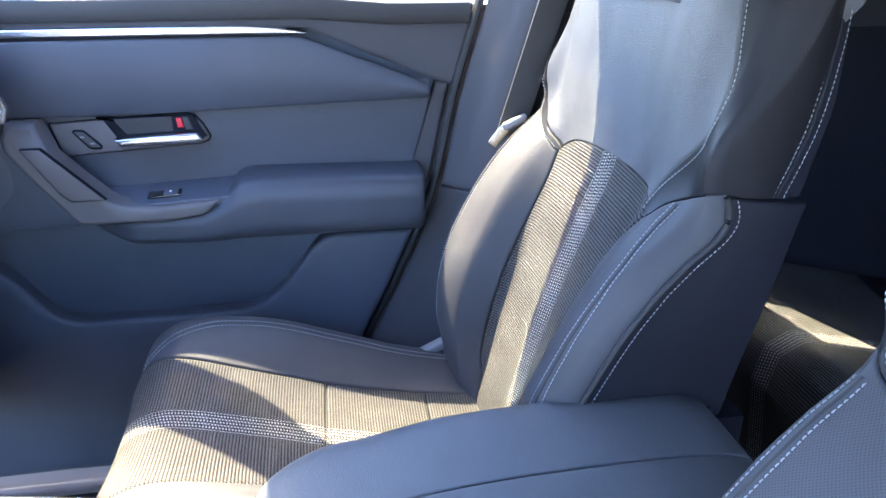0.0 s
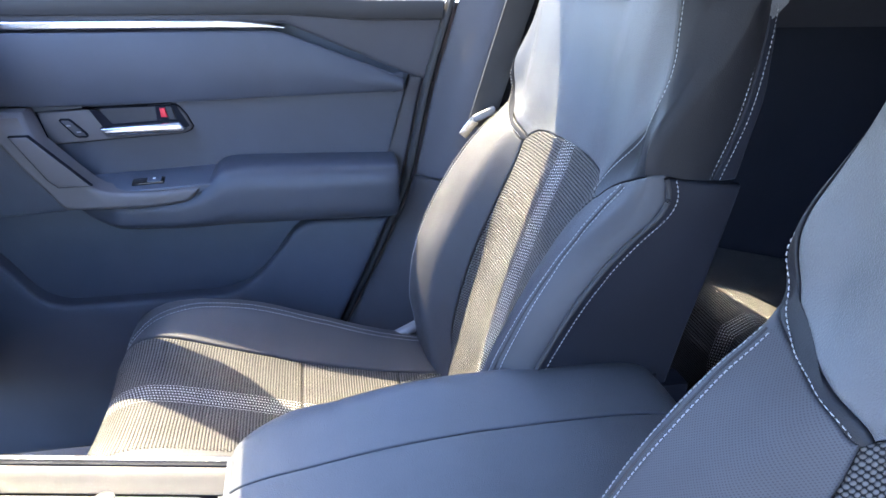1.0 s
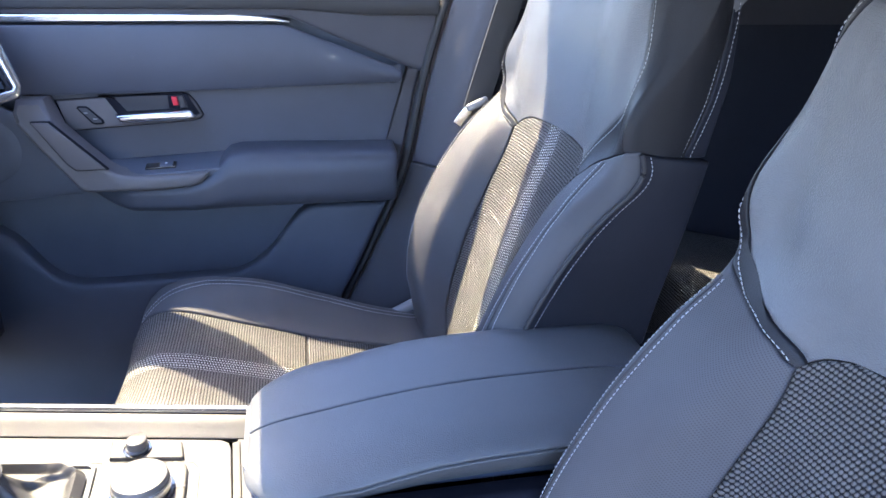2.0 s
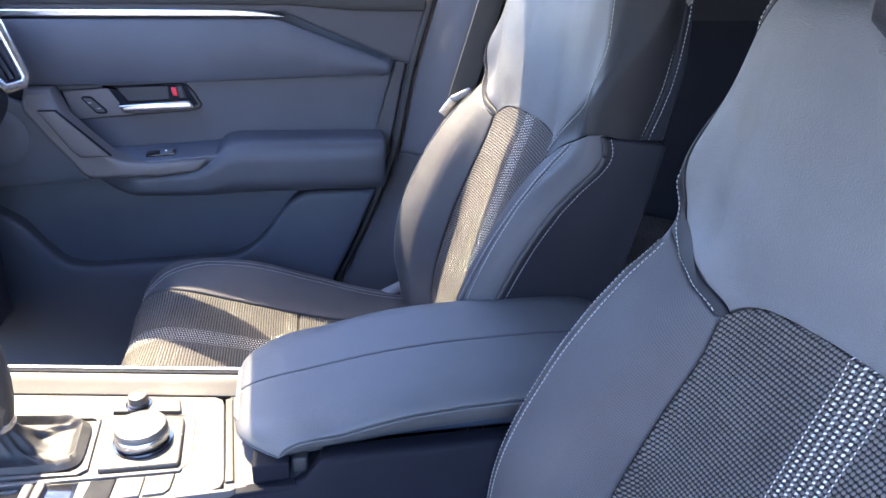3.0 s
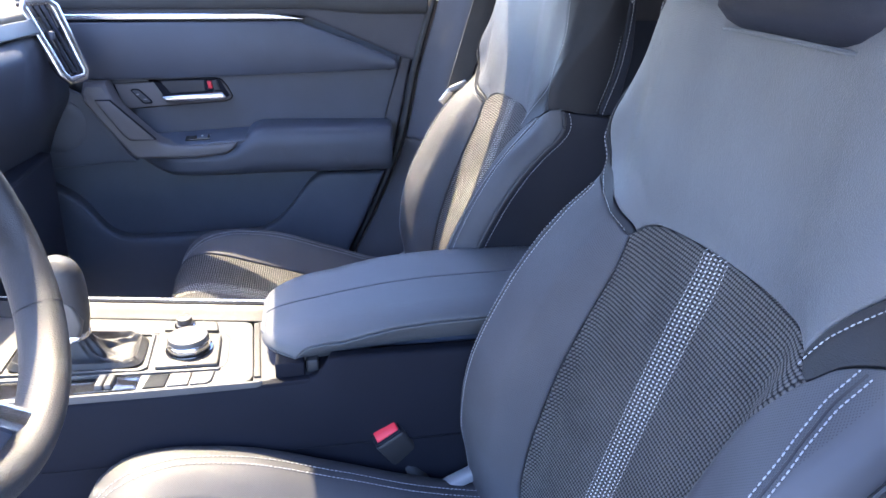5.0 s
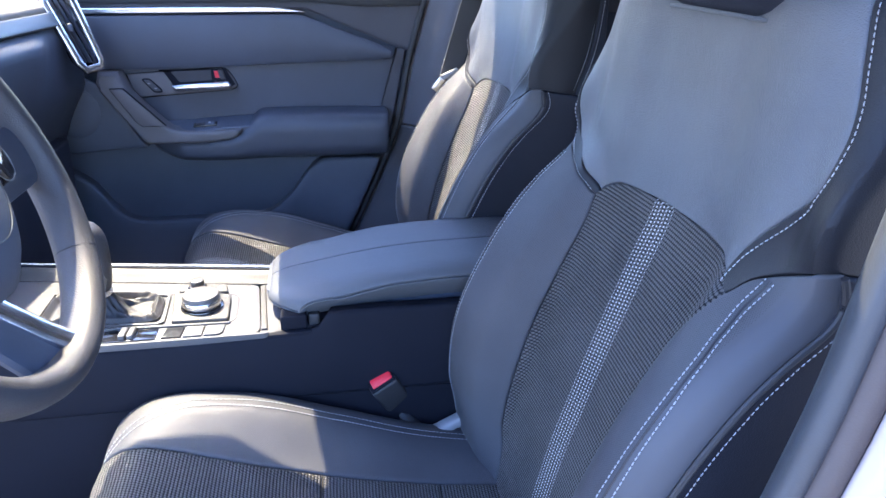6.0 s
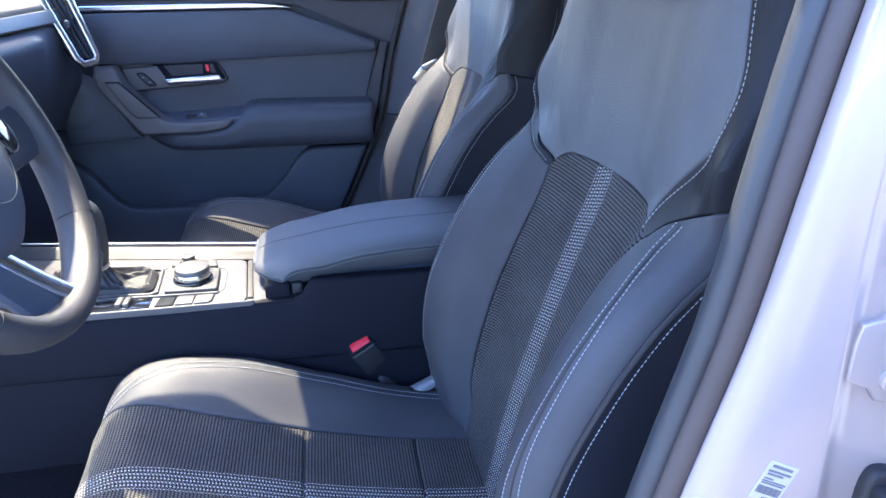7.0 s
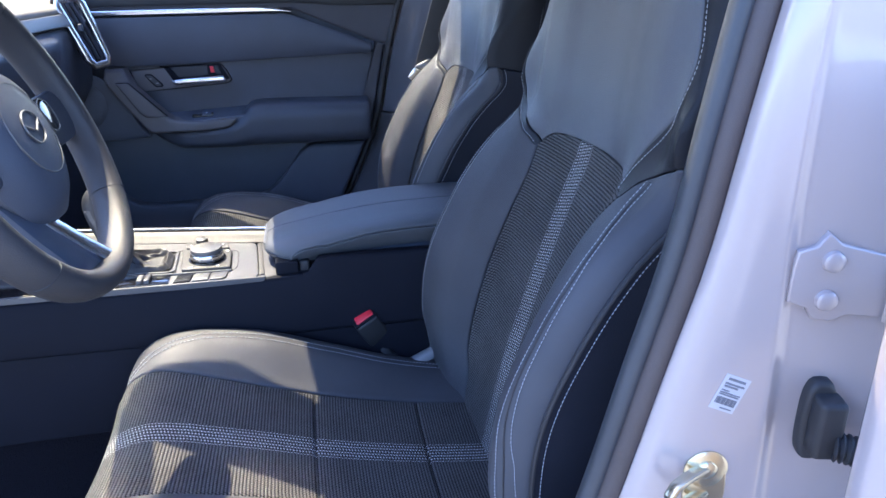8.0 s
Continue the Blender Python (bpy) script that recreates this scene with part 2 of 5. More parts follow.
def sheet_mesh(name, fn, nu, nv, r=0.005, skirt=0.015, toward=(0, 0, 1), uvfn=None, sink=None):
    """A moulded or sewn panel: fn(u, v) gives arrays x, y, z; its border rolls over by r and runs back by skirt."""
    uu, vv = np.meshgrid(np.linspace(0, 1, 9), np.linspace(0, 1, 9), indexing="ij")
    p = np.stack(fn(uu, vv), -1)
    lu = np.linalg.norm(np.diff(p, axis=0), axis=-1).sum(0).mean()
    lv = np.linalg.norm(np.diff(p, axis=1), axis=-1).sum(1).mean()
    us, vs = edge_steps(nu, r / max(lu, 1e-6)), edge_steps(nv, r / max(lv, 1e-6))
    U, V = np.meshgrid(us, vs, indexing="ij")
    P = np.stack(fn(U, V), -1)
    du = np.gradient(P, axis=0)
    dv = np.gradient(P, axis=1)
    N = np.cross(du, dv)
    N /= np.maximum(np.linalg.norm(N, axis=-1, keepdims=True), 1e-12)
    flip = np.dot(N[len(us) // 2, len(vs) // 2], np.array(toward)) < 0
    if flip:
        N = -N
    rowlen = np.linalg.norm(np.diff(P, axis=0), axis=-1).sum(0)[None, :]
    collen = np.linalg.norm(np.diff(P, axis=1), axis=-1).sum(1)[:, None]
    d = np.minimum(np.minimum(U, 1 - U) * rowlen, np.minimum(V, 1 - V) * collen)
    x = np.clip(r - d, 0, r)
    drop = r - np.sqrt(np.maximum(r * r - x * x, 0))
    if sink is not None:
        drop = drop + sink(U, V)
    Q = P - N * drop[..., None]
    a, b = len(us), len(vs)
    verts = Q.reshape(-1, 3)
    idx = np.arange(a * b).reshape(a, b)
    faces = [(idx[i, j], idx[i + 1, j], idx[i + 1, j + 1], idx[i, j + 1]) for i in range(a - 1) for j in range(b - 1)]
    ring = list(idx[:, 0]) + list(idx[-1, 1:]) + list(idx[-2::-1, -1]) + list(idx[0, -2:0:-1])
    back = (Q - N * skirt).reshape(-1, 3)[ring]
    base = len(verts)
    verts = np.vstack([verts, back])
    n = len(ring)
    faces += [(ring[k], base + k, base + (k + 1) % n, ring[(k + 1) % n]) for k in range(n)]
    if flip:
        faces = [tuple(reversed(f)) for f in faces]
    mesh = bpy.data.meshes.new(name)
    mesh.from_pydata([tuple(v) for v in verts], [], [tuple(int(q) for q in f) for f in faces])
    if uvfn is None:
        T = np.stack([U * rowlen.mean(), V * collen.mean()], -1)
    else:
        T = np.stack(uvfn(U, V, P), -1)
    T = np.vstack([T.reshape(-1, 2), T.reshape(-1, 2)[ring]])
    layer = mesh.uv_layers.new(name="UVMap")
    loops = np.zeros(len(mesh.loops), int)
    mesh.loops.foreach_get("vertex_index", loops)
    layer.data.foreach_set("uv", T[loops].ravel())
    mesh.update()
    return mesh


def sheet(name, fn, nu, nv, mat, parent, label="", r=0.005, skirt=0.015, toward=(0, 0, 1), uvfn=None, sink=None, smooth=50.0):
    return put(name, sheet_mesh(name, fn, nu, nv, r, skirt, toward, uvfn, sink), mat, parent, label, smooth)


def sweep_bm(path, section, up=(0, 0, 1), closed=False, caps=True, scale=None):
    """A bmesh that carries a closed 2D section (side, up) along a path of points."""
    bm = bmesh.new()
    pts = [Vector(p) for p in path]
    n, rings = len(pts), []
    for k, p in enumerate(pts):
        a = pts[(k - 1) % n] if closed or k else p
        b = pts[(k + 1) % n] if closed or k < n - 1 else p
        t = (b - a).normalized()
        side = t.cross(Vector(up)).normalized()
        top = side.cross(t).normalized()
        f = scale[k] if scale else 1.0
        rings.append([bm.verts.new(p + side * (x * f) + top * (y * f)) for x, y in section])
    m = len(section)
    for k in range(n if closed else n - 1):
        a, b = rings[k], rings[(k + 1) % n]
        for q in range(m):
            bm.faces.new((a[q], a[(q + 1) % m], b[(q + 1) % m], b[q]))
    if caps and not closed:
        bm.faces.new(list(reversed(rings[0])))
        bm.faces.new(rings[-1])
    bmesh.ops.recalc_face_normals(bm, faces=bm.faces)
    return bm


def oval(w, h, n=12, power=2.0):
    out = []
    for k in range(n):
        a = 2 * math.pi * k / n
        c, s = math.cos(a), math.sin(a)
        out.append((w / 2 * math.copysign(abs(c) ** (2 / power), c), h / 2 * math.copysign(abs(s) ** (2 / power), s)))
    return out


def spline(points, n=24):
    """Points along a smooth line through the given ones."""
    p = np.array(points, float)
    d = np.r_[0, np.cumsum(np.linalg.norm(np.diff(p, axis=0), axis=1))]
    t = np.linspace(0, d[-1], n)
    return np.stack([pchip(d, p[:, k])(t) for k in range(p.shape[1])], -1)


def block(size, at, bevel=0.002, segments=3, turn=None):
    bm = bmesh.new()
    bmesh.ops.create_cube(bm, size=1.0)
    bmesh.ops.scale(bm, vec=size, verts=bm.verts)
    if bevel:
        bmesh.ops.bevel(bm, geom=list(bm.edges), offset=bevel, segments=segments, profile=0.5, affect="EDGES")
    m = Matrix.Translation(at)
    if turn:
        m = m @ pose(0, 0, 0, *turn)
    bmesh.ops.transform(bm, matrix=m, verts=bm.verts)
    return bm


def lathe(profile, at, n=48, turn=None):
    """A turned shape: rows of radius and height round z."""
    bm = bmesh.new()
    rings = []
    for r, z in profile:
        if r < 1e-6:
            rings.append([bm.verts.new((0, 0, z))])
        else:
            rings.append([bm.verts.new((r * math.cos(2 * math.pi * k / n), r * math.sin(2 * math.pi * k / n), z)) for k in range(n)])
    for a, b in zip(rings, rings[1:]):
        for k in range(n):
            if len(a) == 1:
                bm.faces.new((a[0], b[k], b[(k + 1) % n]))
            elif len(b) == 1:
                bm.faces.new((a[k], b[0], a[(k + 1) % n]))
            else:
                bm.faces.new((a[k], b[k], b[(k + 1) % n], a[(k + 1) % n]))
    bmesh.ops.recalc_face_normals(bm, faces=bm.faces)
    m = Matrix.Translation(at)
    if turn:
        m = m @ pose(0, 0, 0, *turn)
    bmesh.ops.transform(bm, matrix=m, verts=bm.verts)
    return bm


def slab(outline, axis, near, far, bevel=0.003, segments=3):
    """A flat plate with the given outline; axis 'y': outline in x, z; axis 'z': outline in x, y. The near side is rounded."""
    bm = bmesh.new()
    if axis == "y":
        vs = [bm.verts.new((a, near, b)) for a, b in outline]
    elif axis == "z":
        vs = [bm.verts.new((a, b, near)) for a, b in outline]
    else:
        vs = [bm.verts.new((near, a, b)) for a, b in outline]
    face = bm.faces.new(vs)
    rim = list(face.edges)
    ext = bmesh.ops.extrude_face_region(bm, geom=[face])
    moved = [g for g in ext["geom"] if isinstance(g, bmesh.types.BMVert)]
    shift = {"y": (0, far - near, 0), "z": (0, 0, far - near), "x": (far - near, 0, 0)}[axis]
    bmesh.ops.translate(bm, vec=shift, verts=moved)
    bmesh.ops.recalc_face_normals(bm, faces=bm.faces)
    if bevel:
        rim = [e for e in bm.edges if all(abs(v.co["xyz".index(axis)] - near) < 1e-6 for v in e.verts)]
        bmesh.ops.bevel(bm, geom=rim, offset=bevel, segments=segments, profile=0.5, affect="EDGES")
    return bm


def stitches(name, points, mat, parent, step=0.0050, length=0.0034, thick=0.0006, normal=(0, 0, 1)):
    """A row of thread stitches along a line of points."""
    p = np.array(points, float)
    d = np.r_[0, np.cumsum(np.linalg.norm(np.diff(p, axis=0), axis=1))]
    verts, faces = [], []
    for s in np.arange(step / 2, d[-1], step):
        a = Vector([float(np.interp(s - length / 2, d, p[:, k])) for k in range(3)])
        b = Vector([float(np.interp(s + length / 2, d, p[:, k])) for k in range(3)])
        t = (b - a).normalized()
        up = Vector(normal)
        side = t.cross(up)
        if side.length < 1e-6:
            continue
        side.normalize()
        up = side.cross(t)
        base = len(verts)
        mid = (a + b) / 2
        for q in (a, mid, b):
            w = thick * (1.0 if q is mid else 0.6)
            lift = thick * (0.55 if q is mid else 0.1)
            for c, e in ((-1, 0), (0, 1), (1, 0), (0, -1)):
                verts.append(q + side * (w * c) + up * (w * e + lift))
        for k in range(2):
            for c in range(4):
                i, j = base + 4 * k + c, base + 4 * k + (c + 1) % 4
                faces.append((i, j, j + 4, i + 4))
        faces.append((base + 3, base + 2, base + 1, base))
        faces.append((base + 8, base + 9, base + 10, base + 11))
    mesh = bpy.data.meshes.new(name)
    mesh.from_pydata([tuple(v) for v in verts], [], faces)
    mesh.update()
    ob = put(name, mesh, mat, parent, "", 80.0)
    tagged(ob, kind="stuff")
    return ob


# ---- front seats ----
xc = pchip([0.55, 0.62, 0.674, 0.735, 0.821, 0.897, 0.978, 1.054, 1.116, 1.2, 1.3, 1.33, 1.352, 1.36],
           [0.213, 0.218, 0.225, 0.237, 0.256, 0.278, 0.303, 0.329, 0.351, 0.366, 0.380, 0.388, 0.410, 0.440])
fb = pchip([0.55, 0.64, 0.70, 0.76, 0.807, 0.904, 1.0, 1.06, 1.09, 1.14, 1.2, 1.3], [0.0, 0.012, 0.04, 0.062, 0.08, 0.095, 0.083, 0.066, 0.052, 0.034, 0.02, 0.01])
xr = pchip([0.45, 0.62, 0.89, 0.965, 1.032, 1.122, 1.177, 1.243, 1.318, 1.36], [0.29, 0.335, 0.404, 0.419, 0.435, 0.453, 0.463, 0.474, 0.474, 0.464])
A_ROW = np.array([0.0, 0.07, 0.125, 0.168, 0.205, 0.228, 0.244, 0.252])


def back_front(y, z):
    """The front face of a backrest: depth x at a distance y from its middle and a height z."""
    a, z = np.broadcast_arrays(np.abs(np.asarray(y, float)), np.asarray(z, float))
    f = fb(z)
    edge = np.minimum(0.008, 0.1 * f + 0.003)
    lo = np.stack([0 * f, 0.003 + 0 * f, edge, edge + (f - edge) * 0.72, f * 0.95, f, f - 0.014, f - 0.040], -1)
    hi = np.stack([0 * f, 0.004 + 0 * f, 0.014 + 0 * f, 0.016 + 0 * f, 0.008 + 0 * f, 0 * f, -0.022 + 0 * f, -0.053 + 0 * f], -1)
    swell = np.exp(-((z - 1.185) / 0.075) ** 2)[..., None] * np.array([0, 0, 0, 0, 0.002, 0.018, 0.045, 0.060])
    hi = hi + swell
    w = np.clip((z - 1.085) / 0.085, 0, 1)
    w = (w * w * (3 - 2 * w))[..., None]
    vals = lo * (1 - w) + hi * w
    # smooth curve through the row values
    k = np.clip(np.searchsorted(A_ROW, a) - 1, 0, len(A_ROW) - 2)
    h = np.diff(A_ROW)
    slope = np.zeros_like(vals)
    d = np.diff(vals, axis=-1) / h
    both = d[..., :-1] * d[..., 1:]
    safe = np.where(np.abs(d) < 1e-9, 1e-9, d)
    slope[..., 1:-1] = np.where(both > 0, 2.0 / (1.0 / safe[..., :-1] + 1.0 / safe[..., 1:]), 0.0)
    slope[..., -1] = d[..., -1]
    take = lambda arr, i: np.take_along_axis(arr, i[..., None], -1)[..., 0]
    t = np.clip((a - A_ROW[k]) / h[k], 0, 1)
    off = ((1 + 2 * t) * (1 - t) ** 2 * take(vals, k) + t * (1 - t) ** 2 * h[k] * take(slope, k)
           + t * t * (3 - 2 * t) * take(vals, k + 1) + t * t * (t - 1) * h[k] * take(slope, k + 1))
    return xc(z) - off


# seams of the backrest: distance from the middle by height, for the inboard (1) and outboard (-1) side of the driver's seat
seam_upper = {-1: pchip([1.10, 1.122, 1.14, 1.157, 1.181, 1.207, 1.224, 1.245, 1.267, 1.29, 1.314, 1.352], [0.156, 0.157, 0.162, 0.173, 0.193, 0.213, 0.220, 0.2215, 0.218, 0.211, 0.204, 0.190]),
              1: pchip([1.09, 1.098, 1.118, 1.126, 1.142, 1.17, 1.21, 1.245, 1.29, 1.352], [0.127, 0.131, 0.166, 0.194, 0.222, 0.237, 0.243, 0.242, 0.235, 0.205])}
seam_insert = {-1: pchip([0.55, 0.7, 0.9, 1.0, 1.05, 1.085, 1.113], [0.122, 0.124, 0.132, 0.143, 0.153, 0.165, 0.176]),
               1: pchip([0.55, 0.72, 0.77, 0.90, 1.0, 1.06, 1.093], [0.122, 0.127, 0.137, 0.138, 0.135, 0.132, 0.135])}
seam_shoulder = {-1: pchip([0.15, 0.157, 0.176, 0.19, 0.218, 0.252], [1.124, 1.1225, 1.113, 1.130, 1.146, 1.160]),
                 1: pchip([0.12, 0.131, 0.135, 0.155, 0.19, 0.227, 0.252], [1.104, 1.0975, 1.093, 1.105, 1.118, 1.129, 1.140])}
insert_top = pchip([-0.176, -0.157, -0.133, -0.095, -0.03, 0.03, 0.093, 0.122, 0.131, 0.135], [1.113, 1.1225, 1.1290, 1.1295, 1.127, 1.124, 1.118, 1.107, 1.0985, 1.093])
CORNER = {-1: (0.157, 0.176), 1: (0.131, 0.135)}
stitch_out = {-1: pchip([0.60, 0.70, 0.84, 0.90, 0.95, 1.0, 1.05, 1.083, 1.10, 1.118, 1.14], [0.236, 0.238, 0.236, 0.230, 0.226, 0.224, 0.221, 0.214, 0.207, 0.201, 0.203]),
              1: pchip([0.60, 0.75, 0.90, 1.02, 1.06, 1.10, 1.14], [0.222, 0.222, 0.222, 0.221, 0.220, 0.223, 0.226])}
side_seam = pchip([1.14, 1.153, 1.187, 1.21, 1.24, 1.27, 1.30, 1.352], [0.421, 0.425, 0.437, 0.444, 0.450, 0.454, 0.457, 0.458])
CUSH = np.array([(-0.270, 0.56), (-0.288, 0.61), (-0.296, 0.66), (-0.2965, 0.709), (-0.287, 0.746), (-0.263, 0.768), (-0.229, 0.7765), (-0.19, 0.771), (-0.152, 0.761),
                 (-0.081, 0.741), (-0.007, 0.718), (0.067, 0.70), (0.151, 0.684), (0.235, 0.674), (0.28, 0.672)])
cush_s = np.r_[0, np.cumsum(np.linalg.norm(np.diff(CUSH, axis=0), axis=1))]
cush_x, cush_z = pchip(cush_s, CUSH[:, 0]), pchip(cush_s, CUSH[:, 1])
CLEN = cush_s[-1]
s_of_x = lambda x: float(np.interp(x, CUSH[4:, 0], cush_s[4:]))
cush_ridge = pchip([0.0, 0.06, 0.13, 0.19, 0.24, 0.30, 0.40, 0.50, 0.60, CLEN], [-0.02, -0.02, -0.012, 0.004, 0.022, 0.038, 0.050, 0.046, 0.034, 0.02])
cush_half = pchip([0.0, 0.18, 0.22, 0.27, 0.33, 0.42, 0.8], [0.150, 0.150, 0.147, 0.136, 0.128, 0.123, 0.122])


def cushion_top(s, y):
    """A point of a seat cushion: s metres along its profile from the front, y metres from its middle."""
    s, y = np.broadcast_arrays(np.asarray(s, float), np.asarray(y, float))
    x0, z0 = cush_x(s), cush_z(s)
    e = 0.004
    tx, tz = cush_x(np.clip(s + e, 0, CLEN)) - cush_x(np.clip(s - e, 0, CLEN)), cush_z(np.clip(s + e, 0, CLEN)) - cush_z(np.clip(s - e, 0, CLEN))
    n = np.maximum(np.hypot(tx, tz), 1e-9)
    nx, nz = -tz / n, tx / n
    a = np.abs(y)
    f = cush_ridge(s)
    ease = np.clip((a - 0.105) / (0.205 - 0.105), 0, 1)
    rise = f * ease * ease * (3 - 2 * ease)
    fall = np.clip((a - 0.212) / 0.04, 0, 1)
    off = rise - 0.05 * (1 - np.sqrt(np.maximum(1 - fall * fall, 0)))
    off = off + 0.006 * (a / 0.12) ** 2 * (a < 0.12) + 0.006 * (a >= 0.12) * (1 - ease)
    return x0 + nx * off, y, z0 + nz * off


def build_seat(yc):
    seat = thing("front_seat", (0.05, yc, 0.36), "black leather and ribbed cloth bucket seat with grey stitching", "car seat", "front seats")
    fwd = (-1, 0, 0.3)

    def front(name, afn, zfn, mat, nu, nv, r, label="", uv="cloth"):
        """A panel of the backrest's front between bounds afn(u, v) and zfn(u, v)."""
        def fn(u, v):
            z = zfn(u, v)
            y = afn(u, v, z)
            return back_front(y, z), y + yc, z
        return sheet(name, fn, nu, nv, mat, seat, label, r=r, skirt=0.012, toward=fwd, uvfn=lambda U, V, P: (P[..., 1] - yc, P[..., 2] * 1.045))

    def insert_y(u, v):
        z0, z1 = 0.60 + v * (1.113 - 0.60), 0.60 + v * (1.093 - 0.60)
        return -seam_insert[-1](z0) * (1 - u) + u * seam_insert[1](z1)
    # middle cloth insert
    front("backrest_insert", lambda u, v, z: insert_y(u, v), lambda u, v: 0.60 + v * (insert_top(-0.176 + 0.311 * u) - 0.60), CLOTH, 34, 56, 0.0045, "black ribbed cloth insert with white dashed stripe")
    # upper leather panel
    rise = lambda v, z0: z0 + v ** 1.35 * (1.352 - z0)
    front("backrest_upper", lambda u, v, z: -seam_upper[-1](rise(v, 1.1225)) * (1 - u) + u * seam_upper[1](rise(v, 1.0985)),
          lambda u, v: rise(v, insert_top(-0.157 + 0.288 * u)), LEATHER, 48, 48, 0.0045)
    for side in (1, -1):
        c0, c1 = CORNER[side]
        zc = float(seam_shoulder[side](c0))
        ztip = float(seam_shoulder[side](0.252))

        def shoulder(u, v, side=side, c0=c0, zc=zc):
            """From the upper panel's seam outward and round to the seam on the side."""
            a0 = seam_upper[side](zc + v ** 1.3 * (1.347 - zc))
            f, g = np.clip(u / 0.55, 0, 1), np.clip((u - 0.55) / 0.45, 0, 1)
            zb = seam_shoulder[side](c0 + (0.252 - c0) * f) - 0.018 * g
            z = zb + v ** 1.3 * (1.347 - zb)
            a = a0 + (0.250 - a0) * f
            x0 = back_front(a, z)
            return x0 + np.maximum(side_seam(z) - x0, 0.004) * g, yc + side * (a - 0.016 * g * g - 0.010 * v * v * g), z
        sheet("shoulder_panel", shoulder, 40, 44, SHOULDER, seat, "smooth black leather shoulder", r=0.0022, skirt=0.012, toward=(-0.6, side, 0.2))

        def shoulder_back(u, v, side=side, zt=ztip - 0.018):
            z = zt + v * (1.347 - zt)
            return side_seam(z) + (xr(z) - side_seam(z)) * u, yc + side * (0.234 - 0.010 * v * v - 0.010 * u), z
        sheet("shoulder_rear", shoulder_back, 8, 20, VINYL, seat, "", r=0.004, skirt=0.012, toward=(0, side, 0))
        front("back_bolster", lambda u, v, z, side=side, c1=c1: side * (seam_insert[side](0.56 + v * (seam_shoulder[side](c1) - 0.56)) * (1 - u) + u * 0.252),
              lambda u, v, side=side, c1=c1: 0.56 + v * (seam_shoulder[side](c1 + (0.252 - c1) * u) - 0.56), LEATHER_FINE, 36, 56, 0.004, "pricked black leather bolster")

        def flank(u, v, side=side, zt=ztip):
            z = 0.50 + v * (zt - 0.002 - 0.018 * u - 0.50)
            x0 = back_front(np.full_like(z, 0.252), np.maximum(z, 0.56)) - 0.003
            x1 = xr(z)
            x = x0 + (x1 - x0) * u
            return x, yc + side * (0.2525 + 0.004 * np.sin(np.pi * u) - 0.016 * u), z
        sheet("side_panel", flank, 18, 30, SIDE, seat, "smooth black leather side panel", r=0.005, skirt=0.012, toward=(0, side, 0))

    def shell(u, v):
        z = 0.46 + v * (1.352 - 0.46)
        y = (2 * u - 1) * 0.228
        return xr(z) + 0.002 - 0.012 * (2 * u - 1) ** 4, yc + y, z
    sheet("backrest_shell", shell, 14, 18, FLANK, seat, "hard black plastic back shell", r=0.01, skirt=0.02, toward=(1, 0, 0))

    def cap(u, v):
        y = (2 * u - 1) * 0.235
        z = 1.347 + 0.014 * np.sin(np.pi * v) - 0.02 * np.abs(2 * u - 1) ** 5
        return 0.40 + 0.075 * v, yc + y, z
    sheet("backrest_top", cap, 14, 6, LEATHER, seat, "", r=0.008, skirt=0.02)

    # seams of the backrest
    def row(points, off=0.0):
        return [(float(back_front(y, z)) - 0.0012 - off, yc + y, z) for y, z in points]
    for side in (1, -1):
        zs = np.linspace(1.120 if side < 0 else 1.100, 1.345, 90)
        stitches("back_stitching", row([(side * (float(seam_upper[side](z)) + 0.0062), z - (0.004 if z < 1.2 else 0)) for z in zs]), THREAD, seat, thick=0.00062, normal=(-1, side * 0.4, 0.2))
        zs = np.linspace(0.60, (1.136 if side < 0 else 1.122), 110)
        for k in (0.0, 0.0112):
            stitches("back_stitching", row([(side * (float(stitch_out[side](z)) + k), z) for z in zs]), THREAD, seat, step=0.0048, length=0.0035, thick=0.00064, normal=(-1, side * 0.6, 0.3))
        part("bolster_seam", sweep_bm([(float(back_front(float(stitch_out[side](z)) + 0.0056, z)) - 0.0002, yc + side * (float(stitch_out[side](z)) + 0.0056), z) for z in zs], oval(0.0022, 0.0022, 6)), THREAD_DARK, seat, "dark sewn seam")
        zs = np.linspace(0.60, float(seam_shoulder[side](0.252)) - 0.003, 110)
        edge = [(float(back_front(0.252, z)), yc + side * 0.2525, z) for z in zs]
        part("piping", sweep_bm([(x - 0.0005, y, z) for x, y, z in edge], oval(0.0058, 0.0058, 8)), THREAD_DARK, seat, "black piping")
        stitches("back_stitching", [(x + 0.0085, y + side * 0.0022, z) for x, y, z in edge], THREAD, seat, normal=(-0.3, side, 0), thick=0.00062)
        zs = np.linspace(float(seam_shoulder[side](0.252)) - 0.014, 1.340, 60)
        for k in (-0.006, 0.0055):
            stitches("back_stitching", [(float(side_seam(z)) + k, yc + side * (0.2362 - 0.010 * ((z - 1.14) / 0.207) ** 2), z) for z in zs], THREAD, seat, normal=(0, side, 0), thick=0.00058)

    # cushion: three cloth fields, two bolsters
    s1, s2 = s_of_x(-0.015), s_of_x(0.141)
